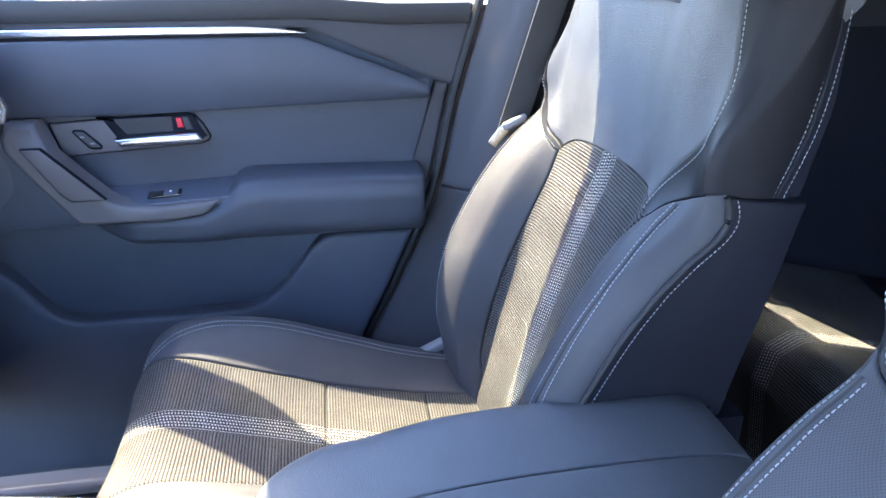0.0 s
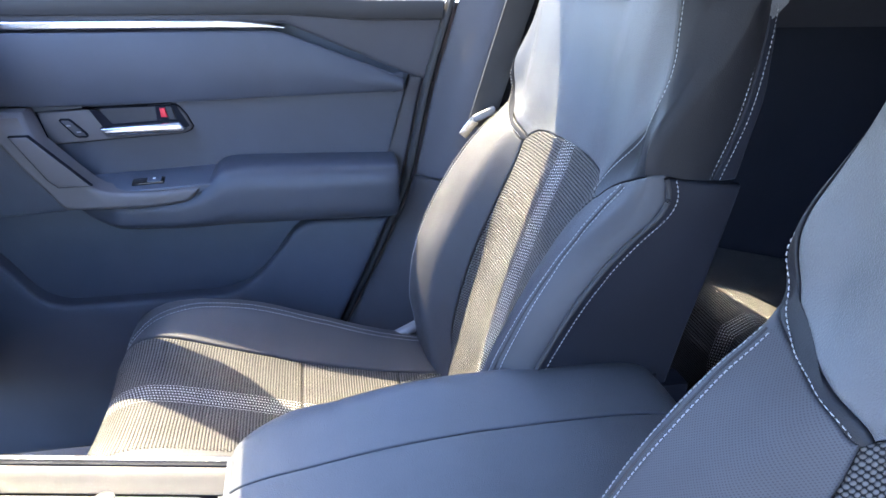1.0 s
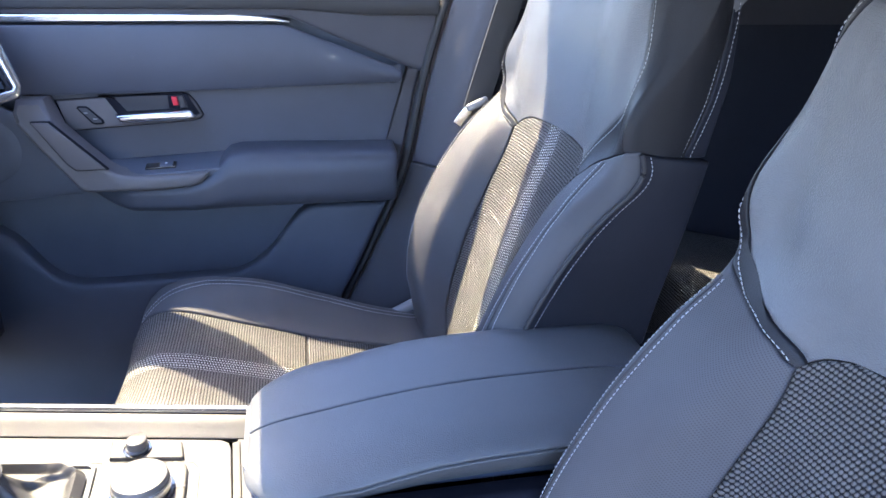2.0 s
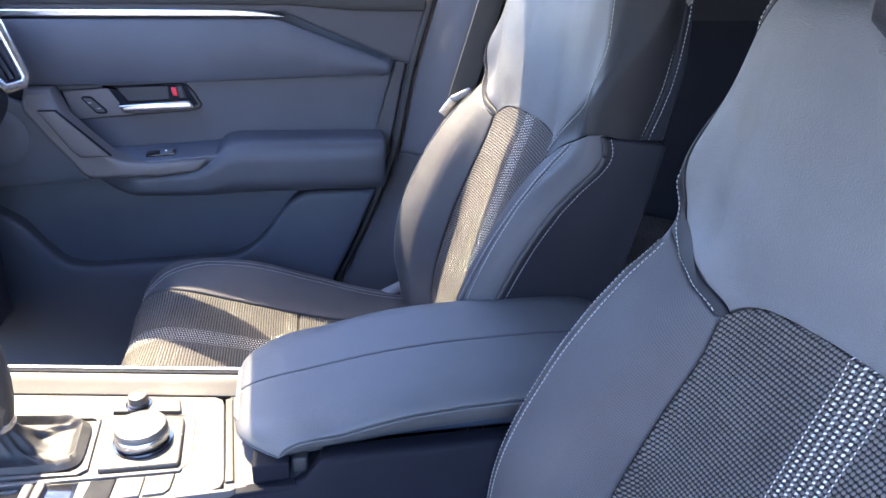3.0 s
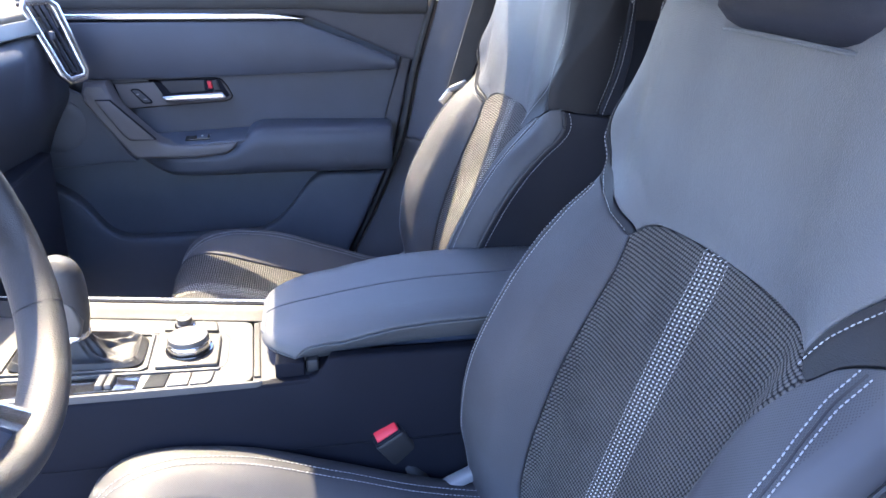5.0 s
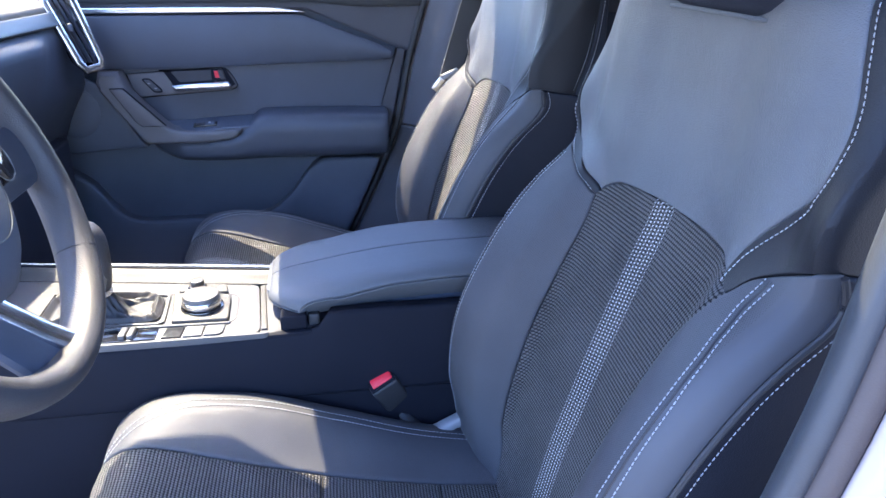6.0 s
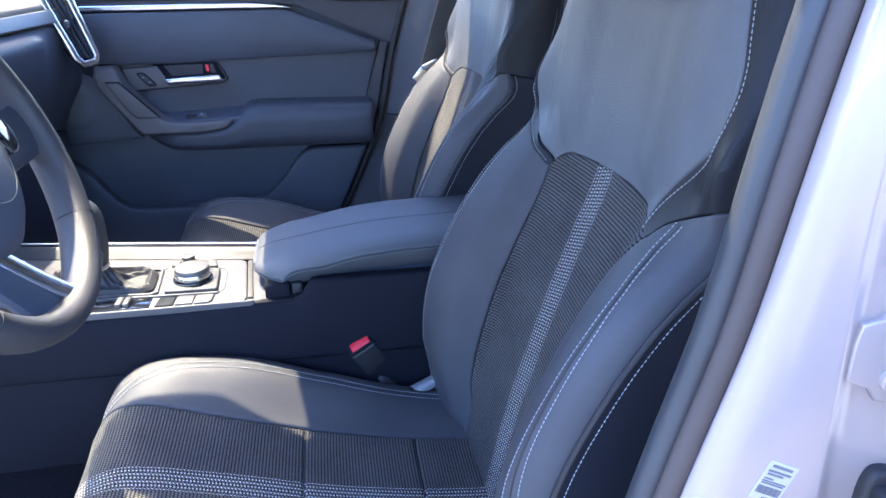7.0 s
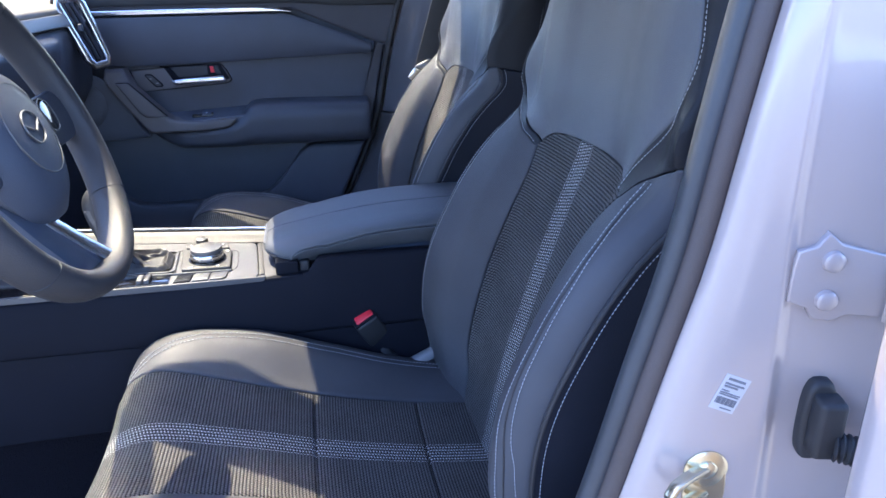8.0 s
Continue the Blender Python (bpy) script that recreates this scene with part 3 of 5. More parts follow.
    for a, b in ((0.02, s1), (s1, s2), (s2, CLEN)):
        sheet("cushion_insert", lambda u, v, a=a, b=b: (lambda q: (q[0], q[1] + yc, q[2]))(cushion_top(a + v * (b - a), (2 * u - 1) * cush_half(a + v * (b - a)))), 24, 24 if a > 0.1 else 36, CLOTH, seat,
              "black ribbed cloth insert with white dashed stripe", r=0.006, skirt=0.012, toward=(0, 0, 1), uvfn=lambda U, V, P, a=a, b=b: (P[..., 1] - yc, a + V * (b - a)))
    for side in (1, -1):
        sheet("cushion_bolster", lambda u, v, side=side: (lambda q: (q[0], q[1] + yc, q[2]))(cushion_top(0.0 + v * CLEN, side * (cush_half(v * CLEN) + u * (0.252 - cush_half(v * CLEN))))), 24, 56, LEATHER_FINE, seat,
              "pricked black leather bolster", r=0.005, skirt=0.012, toward=(0, 0, 1))
        for k in (0.196, 0.207):
            ss = np.linspace(0.205, CLEN - 0.06, 120)
            q = cushion_top(ss, side * (k - 0.004 - 0.045 * np.clip((0.335 - ss) / 0.13, 0, 1) ** 2.0))
            stitches("stitching", [(float(x), float(y) + yc, float(z) + 0.001) for x, y, z in zip(*q)], THREAD, seat, step=0.0056, length=0.0041, thick=0.0007, normal=(-0.1, 0, 1))

        def valance(u, v, side=side):
            q = cushion_top(0.02 + u * (CLEN - 0.02), np.full_like(u, side * 0.251))
            return q[0], q[1] + yc - side * 0.01 * v, q[2] * (1 - v) + v * 0.46
        sheet("seat_side_cover", valance, 30, 6, HARD, seat, "hard black plastic side cover", r=0.003, skirt=0.008, toward=(0, side, 0))
        part("recliner_cover", block((0.075, 0.020, 0.016), (0.172, yc + side * 0.222, 0.713), 0.005, 3, (0, -26, 0)), TRIM, seat, "pale grey plastic recliner trim")
    part("seat_frame", block((0.46, 0.44, 0.10), (0.0, yc, 0.50), 0.01), HARD, seat)
    for side in (1, -1):
        part("seat_rail", block((0.50, 0.04, 0.09), (0.0, yc + side * 0.19, 0.405), 0.006), HARD, seat)

    # headrest with its two posts
    def rest(u, v):
        th = 2 * np.pi * u
        w = 0.118 - 0.008 * (2 * v - 1) ** 4
        d = 0.052 * (1 - 0.22 * (2 * v - 1) ** 4)
        y = w * np.sign(np.cos(th)) * np.abs(np.cos(th)) ** 0.55
        x = 0.412 + 0.10 * (v - 0.2) * 0.35 + d * np.sign(np.sin(th)) * np.abs(np.sin(th)) ** 0.7
        return x, yc + y, 1.297 + v * 0.19 - 0.012 * (x - 0.418) / 0.05 * (1 - v)
    bm = bmesh.new()
    rows, cols = 18, 44
    grid = []
    for j in range(rows):
        v = j / (rows - 1)
        shrink = 1 - 0.28 * max(0.0, abs(2 * v - 1) - 0.82) / 0.18
        ring = []
        for i in range(cols):
            x, y, z = (float(c) for c in rest(np.array(i / cols), np.array(v)))
            ring.append(bm.verts.new((0.418 + (x - 0.418) * shrink, yc + (y - yc) * shrink, z)))
        grid.append(ring)
    for j in range(rows - 1):
        for i in range(cols):
            bm.faces.new((grid[j][i], grid[j][(i + 1) % cols], grid[j + 1][(i + 1) % cols], grid[j + 1][i]))
    bm.faces.new(list(reversed(grid[0])))
    bm.faces.new(grid[-1])
    bmesh.ops.recalc_face_normals(bm, faces=bm.faces)
    part("headrest", bm, VINYL, seat, "black leather headrest", 60.0)
    ring = [tuple(grid_co) for grid_co in [(0.418 + (float(rest(np.array(i / 60), np.array(0.0))[0]) - 0.418) * 0.93, yc + (float(rest(np.array(i / 60), np.array(0.0))[1]) - yc) * 0.95, float(rest(np.array(i / 60), np.array(0.0))[2]) + 0.003) for i in range(60)]]
    part("headrest_seam", sweep_bm(ring, oval(0.004, 0.004, 6), closed=True), LEATHER, seat)
    for side in (1, -1):
        part("headrest_post", lathe([(0, 0), (0.006, 0), (0.006, 0.06), (0, 0.06)], (0.435, yc + side * 0.07, 1.30), 12), CHROME, seat, "chrome headrest post")
    return seat


driver_seat = build_seat(-0.373)
passenger_seat = copy_thing(driver_seat, pose(0.05, 0.37, 0.36))
BACK_PARTS = "backrest_insert backrest_upper shoulder_panel shoulder_rear back_bolster side_panel backrest_shell backrest_top back_stitching bolster_seam piping headrest headrest_seam headrest_post".split()
for ob in passenger_seat.children:
    if ob.name.split(".")[0] in BACK_PARTS:
        ob.location += Vector((0.001, -0.026, -0.003))
tagged(passenger_seat, "black leather and ribbed cloth bucket seat beside the closed door")


# ---- shell of the car ----
def wall_sheet(name, fn, mat, parent=None, nu=12, nv=12, r=0.006, skirt=0.02, toward=(0, 1, 0), label="", kind="structure"):
    ob = sheet(name, fn, nu, nv, mat, parent, label, r=r, skirt=skirt, toward=toward)
    if parent is None:
        tagged(ob, label, "", "", kind)
    return ob


ground = put("ground", sheet_mesh("ground", lambda u, v: ((u - 0.5) * 600, (v - 0.5) * 600, 0 * u), 6, 6, 0.01, 0.02), GROUND)
tagged(ground, "sunlit light concrete ground outside the car", "ground", kind="structure")
floor = tagged(part("floor", block((3.0, 1.46, 0.05), (0.35, 0, 0.345), 0.01), CARPET, None), "black carpeted car floor", "floor", kind="structure")
frame_x = [-0.95, -0.60, -0.45, -0.376, -0.324, -0.284, -0.253, -0.10, 0.04, 0.12, 0.18, 0.25, 0.312, 0.42, 0.56, 1.2, 1.75]
frame_y = pchip(frame_x, [0.755, 0.750, 0.742, 0.727, 0.721, 0.703, 0.675, 0.662, 0.658, 0.614, 0.582, 0.556, 0.549, 0.62, 0.70, 0.72, 0.58])
frame_z = pchip(frame_x, [1.04, 1.20, 1.29, 1.368, 1.393, 1.426, 1.461, 1.460, 1.452, 1.465, 1.475, 1.483, 1.50, 1.475, 1.45, 1.43, 1.40])


def roof_form(u, v):
    x = -0.255 + v * 2.01
    a = 2 * u - 1
    return x, a * frame_y(x), frame_z(x) + (1.585 - frame_z(x)) * (1 - np.abs(a) ** 3)


roof = tagged(put("ceiling", sheet_mesh("ceiling", roof_form, 24, 30, 0.006, -0.035, (0, 0, -1)), CLOTH_ROOF), "pale cloth roof lining", "ceiling", kind="structure")
for side in (1, -1):
    def pillar_form(u, v, side=side):
        x0 = -0.95 + v * 0.72
        qx = np.interp(v, [0, 0.35, 0.65, 0.75, 0.88, 1.0], [-1.10, -0.75, -0.50, -0.433, -0.36, -0.27])
        qy = np.interp(v, [0, 0.35, 0.65, 0.75, 0.88, 1.0], [0.74, 0.705, 0.684, 0.663, 0.633, 0.57])
        qz = np.interp(v, [0, 0.35, 0.65, 0.75, 0.88, 1.0], [1.05, 1.26, 1.44, 1.489, 1.523, 1.56])
        return x0 + (qx - x0) * u, side * (frame_y(x0) + (qy - frame_y(x0)) * u), frame_z(x0) + (qz - frame_z(x0)) * u
    tagged(put("pillar_front", sheet_mesh("pillar_front", pillar_form, 6, 24, 0.004, 0.03, (0.3, -side, 0)), PILLAR), "slanting windscreen pillar with grey trim", "pillar", kind="structure")
header = tagged(part("windscreen_header", sweep_bm(spline([(-0.222, -0.53, 1.555), (-0.243, 0, 1.585), (-0.222, 0.53, 1.555)], 16), oval(0.05, 0.03, 12)), PILLAR, None), "trimmed header over the windscreen", "header", kind="structure")
rail = tagged(part("roof_rail", sweep_bm(spline([(-0.24, -0.690, 1.470), (0.10, -0.672, 1.500), (0.50, -0.665, 1.508), (1.20, -0.675, 1.490)], 24), oval(0.075, 0.060, 14, 2.6)), PAINT, None), "silver-white painted rail along the roof edge", "roof rail", kind="structure")
body = tagged(put("wall_right", sheet_mesh("wall_right", lambda u, v: (-1.2 + u * 3.1, 0.83 + 0 * u, 0.30 + v * 0.96), 8, 6, 0.02, 0.03, (0, 1, 0)), PAINT), "silver-white painted side of the body", "car body", kind="structure")

mirror = thing("rear_view_mirror", (-0.40, 0.0, 1.46), "black rear view mirror below the windscreen sensor housing", "mirror")
part("sensor_housing", sweep_bm([(-0.248, 0.002, 1.574), (-0.275, 0.001, 1.548), (-0.335, 0.0, 1.508), (-0.400, -0.012, 1.464), (-0.440, -0.011, 1.437), (-0.466, -0.011, 1.420)], oval(0.21, 0.030, 16, 3.2), scale=[1.0, 1.0, 1.0, 0.84, 0.72, 0.5]), HARD, mirror, "black sensor housing")
part("mirror_shell", block((0.034, 0.225, 0.066), (-0.425, -0.127, 1.385), 0.014, 4, (0, 8, 10)), HARD, mirror, "black mirror shell")
part("mirror_glass", block((0.003, 0.210, 0.054), (-0.4080, -0.1300, 1.3830), 0.001, 2, (0, 8, 10)), CHROME, mirror, "mirror glass")


# ---- passenger door ----
door_edge = pchip([0.40, 0.55, 0.677, 0.791, 0.962, 1.12, 1.272, 1.36], [-0.02, 0.01, 0.066, 0.122, 0.191, 0.225, 0.268, 0.29])
DOOR_X0 = -0.98
door = thing("door_1", (-0.35, 0.78, 0.40), "closed black front door with chrome handle and silver strip", "car door", kind="structure")
inward = (0, -1, 0)


def door_panel(name, x0, x1, z0, z1, y, mat, label="", r=0.008, skirt=0.03, bulge=0.0, nu=24, nv=12, lean=0.0):
    """A door panel between x0(v), x1(v), z0(x), z1(x), at the depth y, bulging into the cabin."""
    c = lambda f, a: f(a) if callable(f) else np.full_like(a, f)

    def fn(u, v):
        a, b = c(x0, v), c(x1, v)
        x = a + (b - a) * u
        lo, hi = c(z0, x), c(z1, x)
        z = lo + (hi - lo) * v
        return x, y - bulge * np.sin(np.pi * v) ** 0.8 + lean * (z - 1.0), z
    return sheet(name, fn, nu, nv, mat, door, label, r=r, skirt=skirt, toward=inward)


door_panel("door_core", DOOR_X0, lambda v: door_edge(0.42 + v * 0.85), 0.42, 1.258, 0.765, HARD, r=0.012, skirt=0.10)
door_panel("window_sill_trim", DOOR_X0, lambda v: door_edge(1.20 + v * 0.07) - 0.004, lambda x: np.interp(x, [-1, -0.01, 0.186, 0.26], [1.238, 1.229, 1.146, 1.12]), 1.268, 0.738, PILLAR, "grey-black upper door trim", r=0.008, nu=50, bulge=0.004)
strip_z = lambda x: np.interp(x, [-1, -0.105, -0.05, -0.01], [1.2365, 1.2375, 1.2335, 1.226])
door_panel("silver_strip", DOOR_X0, -0.008, lambda x: np.interp(x, [-1, -0.1, -0.01], [1.2235, 1.2245, 1.2235]), strip_z, 0.727, CHROME, "satin silver trim strip", r=0.003, nu=40, nv=4)
door_panel("upper_pad", DOOR_X0, 0.187, lambda x: np.interp(x, [-1, -0.40, -0.17, 0.184], [1.118, 1.103, 1.107, 1.116]), lambda x: np.interp(x, [-1, -0.02, 0.16, 0.187], [1.2215, 1.2215, 1.153, 1.140]), 0.724, SOFT, "padded black upper panel", r=0.004, nu=60, nv=16, bulge=0.008)
door_panel("middle_panel", -0.46, lambda v: 0.150 + (v * 0.125) / 0.125 * 0.043, 0.965, lambda x: np.interp(x, [-1, -0.40, -0.17, 0.184], [1.118, 1.110, 1.113, 1.119]), 0.738, SOFT, "smooth black middle panel", r=0.004, nu=40, nv=16)
door_panel("rear_trim", lambda v: 0.118 + v * 0.083, lambda v: door_edge(0.88 + v * 0.26) - 0.006, 0.88, 1.14, 0.742, PILLAR, "", r=0.005, nu=6, nv=16)

# handle bezel, lever, lock button
bez = [(-0.418, 1.094), (-0.404, 1.0385), (-0.19, 1.0520), (-0.1775, 1.0560), (-0.1722, 1.0635), (-0.182, 1.0855), (-0.1925, 1.099), (-0.2055, 1.1045), (-0.30, 1.1012)]
part("bezel_rim", slab(bez, "y", 0.7345, 0.75, 0.002), FLANK, door, "dark joint round the handle surround")
part("handle_bezel", slab([(-0.413, 1.094), (-0.401, 1.041), (-0.191, 1.054), (-0.179, 1.058), (-0.1745, 1.064), (-0.184, 1.085), (-0.194, 1.098), (-0.206, 1.103), (-0.30, 1.100)], "y", 0.729, 0.75, 0.003), GRIPMAT, door, "black handle surround")
part("handle_cup", slab([(-0.345, 1.101), (-0.335, 1.101), (-0.310, 1.058), (-0.190, 1.062), (-0.178, 1.066), (-0.197, 1.1025), (-0.30, 1.101)], "y", 0.7265, 0.74, 0.0015), FLANK, door, "dark recess behind the lever")
part("cup_floor", slab([(-0.318, 1.099), (-0.300, 1.074), (-0.229, 1.077), (-0.229, 1.101)], "y", 0.7255, 0.74, 0.001), RUBBER, door)
part("handle_lever", slab([(-0.318, 1.070), (-0.309, 1.0560), (-0.191, 1.0610), (-0.183, 1.0640), (-0.192, 1.0765)], "y", 0.708, 0.7255, 0.005), CHROME, door, "chrome door lever")
part("lock_tab", slab([(-0.221, 1.083), (-0.2115, 1.083), (-0.214, 1.0985), (-0.223, 1.0985)], "y", 0.722, 0.735, 0.002), RED, door, "red lock indicator")
part("lock_surround", slab([(-0.210, 1.079), (-0.197, 1.079), (-0.203, 1.1005), (-0.213, 1.1005)], "y", 0.722, 0.735, 0.002), RUBBER, door)
part("lock_button_rim", slab([(-0.3825, 1.081), (-0.379, 1.0845), (-0.366, 1.084), (-0.362, 1.081), (-0.3415, 1.059), (-0.3405, 1.054), (-0.344, 1.0515), (-0.356, 1.0515), (-0.361, 1.0535)], "y", 0.7265, 0.74, 0.0008), FLANK, door, "dark button outline")
part("lock_button", slab([(-0.3785, 1.080), (-0.377, 1.0815), (-0.367, 1.081), (-0.364, 1.079), (-0.3455, 1.059), (-0.3445, 1.0555), (-0.356, 1.0550), (-0.359, 1.0565)], "y", 0.7245, 0.735, 0.001), PILLAR, door, "lock push button")
for x, z in ((-0.368, 1.073), (-0.354, 1.062)):
    part("lock_mark", block((0.006, 0.0008, 0.0020), (x, 0.7242, z), 0), TRIM, door)


# pull grip that bends into the armrest lip: a flat-faced bar
def bent(bm, top=1.072, rate=1.3):
    """Leans the upper end of the bar back to the door."""
    for v in bm.verts:
        v.co.y += rate * max(0.0, v.co.z - top)
        if v.co.x > -0.24:
            v.co.y += 0.10 * (v.co.x + 0.24)
    return bm


GRIP = [(-0.466, 1.104), (-0.424, 1.104), (-0.414, 1.090), (-0.396, 1.062), (-0.360, 1.021), (-0.331, 0.991), (-0.318, 0.982), (-0.299, 0.9770), (-0.265, 0.9750), (-0.235, 0.9750), (-0.200, 0.9765), (-0.164, 0.9785), (-0.172, 0.966), (-0.180, 0.958), (-0.192, 0.9535), (-0.22, 0.9510), (-0.251, 0.9490), (-0.31, 0.9495), (-0.362, 0.9500), (-0.375, 0.952), (-0.384, 0.962), (-0.393, 0.976), (-0.430, 1.028), (-0.458, 1.072), (-0.466, 1.085)]
part("pull_grip", bent(slab(GRIP, "y", 0.652, 0.700, 0.007, 4)), GRIPMAT, door, "grey-black plastic pull grip")
part("grip_joint", bent(slab([(-0.4362, 1.0757), (-0.4078, 1.0757), (-0.3285, 0.9911), (-0.3790, 0.9904), (-0.3922, 1.0026)], "y", 0.6514, 0.66, 0.0004), 1.2), FLANK, door, "dark joint line round the grip pad")
part("grip_pad", bent(slab([(-0.4345, 1.0745), (-0.4085, 1.0745), (-0.3310, 0.9920), (-0.3780, 0.9915), (-0.3910, 1.003)], "y", 0.6490, 0.66, 0.0025, 3), 1.2), GRIPMAT, door)


def armrest(u, v):
    x = pchip([0.0, 0.22, 0.42, 0.72, 0.86, 1.0], [-0.372, -0.31, -0.19, -0.10, 0.03, 0.172])(u)
    top = pchip([-0.372, -0.20, -0.172, -0.150, -0.128, -0.105, 0.17], [0.956, 0.962, 0.972, 0.988, 1.006, 1.0105, 1.005])(x)
    out = pchip([-0.372, -0.33, -0.29, -0.1, 0.13, 0.155, 0.172], [0.700, 0.676, 0.662, 0.656, 0.658, 0.660, 0.664])(x)
    k = np.array([0.0, 0.16, 0.34, 0.5, 0.68, 0.84, 1.0])
    dy = np.array([1.0, 0.55, 0.16, 0.0, 0.02, 0.22, 0.62])
    fz, fy = pchip(k, np.array([0.0, 0.01, 0.06, 0.34, 0.66, 0.90, 1.0])), pchip(k, dy)
    bot = pchip([-0.372, -0.34, -0.30, 0.158], [0.932, 0.912, 0.898, 0.892])(x)
    return x, out + fy(v) * (0.742 - out), top + fz(v) * (bot - top)
sheet("armrest", armrest, 70, 30, SOFT, door, "padded black armrest", r=0.006, skirt=0.02, toward=inward)
part("belt_seal", sweep_bm([(x, 0.734, 1.262 - 0.010 * min(1, max(0, 8 * x))) for x in np.linspace(-0.52, 0.255, 24)], oval(0.016, 0.034, 12, 3.0)), RUBBER, door, "black rubber window seal")


def shelf(u, v):
    x = -0.35 + u * 0.23
    return x, 0.665 + v * 0.075, 0.972 + 0.012 * v + 0.012 * u
sheet("switch_shelf", shelf, 20, 6, HARD, door, "", r=0.003, skirt=0.012, toward=(0, 0, 1))
part("switch_plate", block((0.052, 0.022, 0.004), (-0.250, 0.692, 0.983), 0.0012, 2, (8, -3, 0)), GLOSS, door, "gloss black window switch")
part("window_switch", block((0.022, 0.016, 0.005), (-0.240, 0.690, 0.9855), 0.0015, 2, (14, -3, 0)), HARD, door)
part("switch_mark", block((0.004, 0.003, 0.0008), (-0.240, 0.6885, 0.9888), 0, 1, (14, -3, 0)), MARK, door)

# lower part: recessed field, map pocket front, speaker
lip = pchip([-1.0, -0.62, -0.533, -0.456, -0.42, -0.16, -0.120, -0.081, -0.006, 0.02, 0.2], [0.90, 0.895, 0.850, 0.757, 0.7465, 0.748, 0.760, 0.790, 0.876, 0.886, 0.886])
door_panel("pocket_recess", DOOR_X0, 0.10, 0.70, 0.935, 0.757, HARD, "recessed black lower field", r=0.004, nu=30, nv=10)
door_panel("pocket_front", DOOR_X0, lambda v: door_edge(0.43 + v * 0.455) - 0.006, 0.43, lambda x: lip(x), 0.716, HARD, "hard black map pocket front", r=0.012, skirt=0.04, nu=90, nv=16, bulge=0.004)
door_panel("speaker_panel", -0.80, lambda v: -0.385 - v * 0.06, lambda x: np.interp(x, [-0.8, -0.385], [0.900, 0.928]), lambda x: np.interp(x, [-0.8, -0.52, -0.44, -0.385], [1.10, 1.10, 1.06, 0.975]), 0.716, HARD, "black speaker panel", r=0.006, nu=24, nv=14, bulge=0.006)
part("speaker_grille", lathe([(0.0, 0.006), (0.04, 0.005), (0.052, 0.003), (0.058, 0.0), (0.058, -0.006), (0, -0.006)], (-0.535, 0.7105, 1.015), 40, (90, 0, 0)), HARD, door, "round speaker grille")

glass = put("window_1", sheet_mesh("window_1", lambda u, v: (-0.95 + u * (1.20 + 0.05 * v) + 0.30 * v * (1 - u), 0.755 - 0.20 * v ** 1.2, 1.26 + v * 0.27), 10, 8, 0.001, 0.004, (0, 1, 0)), GLASS, None)
tagged(glass, "closed clear side window above the door", "window", kind="structure")
glass.visible_shadow = False
screen = put("window_2", sheet_mesh("window_2", lambda u, v: (-1.15 + 0.84 * v + 0.02 * (2 * u - 1) ** 2, (2 * u - 1) * (0.70 - 0.17 * v), 1.00 + 0.555 * v), 12, 8, 0.001, 0.005, (-1, 0, 1)), GLASS, None)
tagged(screen, "clear raked windscreen", "window", kind="structure")
screen.visible_shadow = False

# ---- passenger side pillar and belt ----
pillar = thing("pillar_passenger", (0.25, 0.72, 0.36), "grey-black plastic trimmed door pillar", "pillar", kind="structure")


def pillar_upper(u, v):
    z = 0.962 + v * 0.61
    x0 = door_edge(np.minimum(z, 1.36)) + 0.012 + np.maximum(z - 1.36, 0) * 0.12
    x = x0 + u * (0.115 + 0.0 * v)
    return x, 0.728 - 0.062 * np.sin(np.pi * np.clip(u * 0.62 + 0.02, 0, 1)) - 0.22 * np.maximum(z - 1.30, 0) ** 1.1, z
sheet("upper_trim", pillar_upper, 16, 24, PILLAR, pillar, "", r=0.008, skirt=0.03, toward=(-0.3, -1, 0))


def pillar_lower(u, v):
    z = 0.42 + v * 0.542
    x0 = door_edge(z) + 0.012
    x1 = np.interp(z, [0.42, 0.62, 0.962], [0.42, 0.36, 0.345])
    return x0 + (x1 - x0) * u, 0.734 - 0.075 * np.sin(np.pi * np.clip(u * 0.6 + 0.02, 0, 1)), z
sheet("lower_trim", pillar_lower, 16, 20, PILLAR, pillar, "", r=0.008, skirt=0.03, toward=(-0.3, -1, 0))
sheet("rear_frame", lambda u, v: (0.375 + u * 0.205, 0.735 - 0.14 * v, 1.245 + v * 0.26), 8, 8, PILLAR, pillar, "", r=0.006, skirt=0.03, toward=(0, -1, 0))
part("door_seal", sweep_bm([(float(door_edge(z)) + 0.004, 0.735, z) for z in np.linspace(0.42, 1.36, 40)], oval(0.016, 0.020, 10), up=(0, 1, 0)), RUBBER, pillar, "black rubber door seal")

belt = thing("seat_belt", (0.33, 0.66, 1.09), "grey-black belt webbing with a bright metal tongue", "seat belt")
BA, BB = Vector((0.425, 0.655, 1.46)), Vector((0.306, 0.640, 1.070))


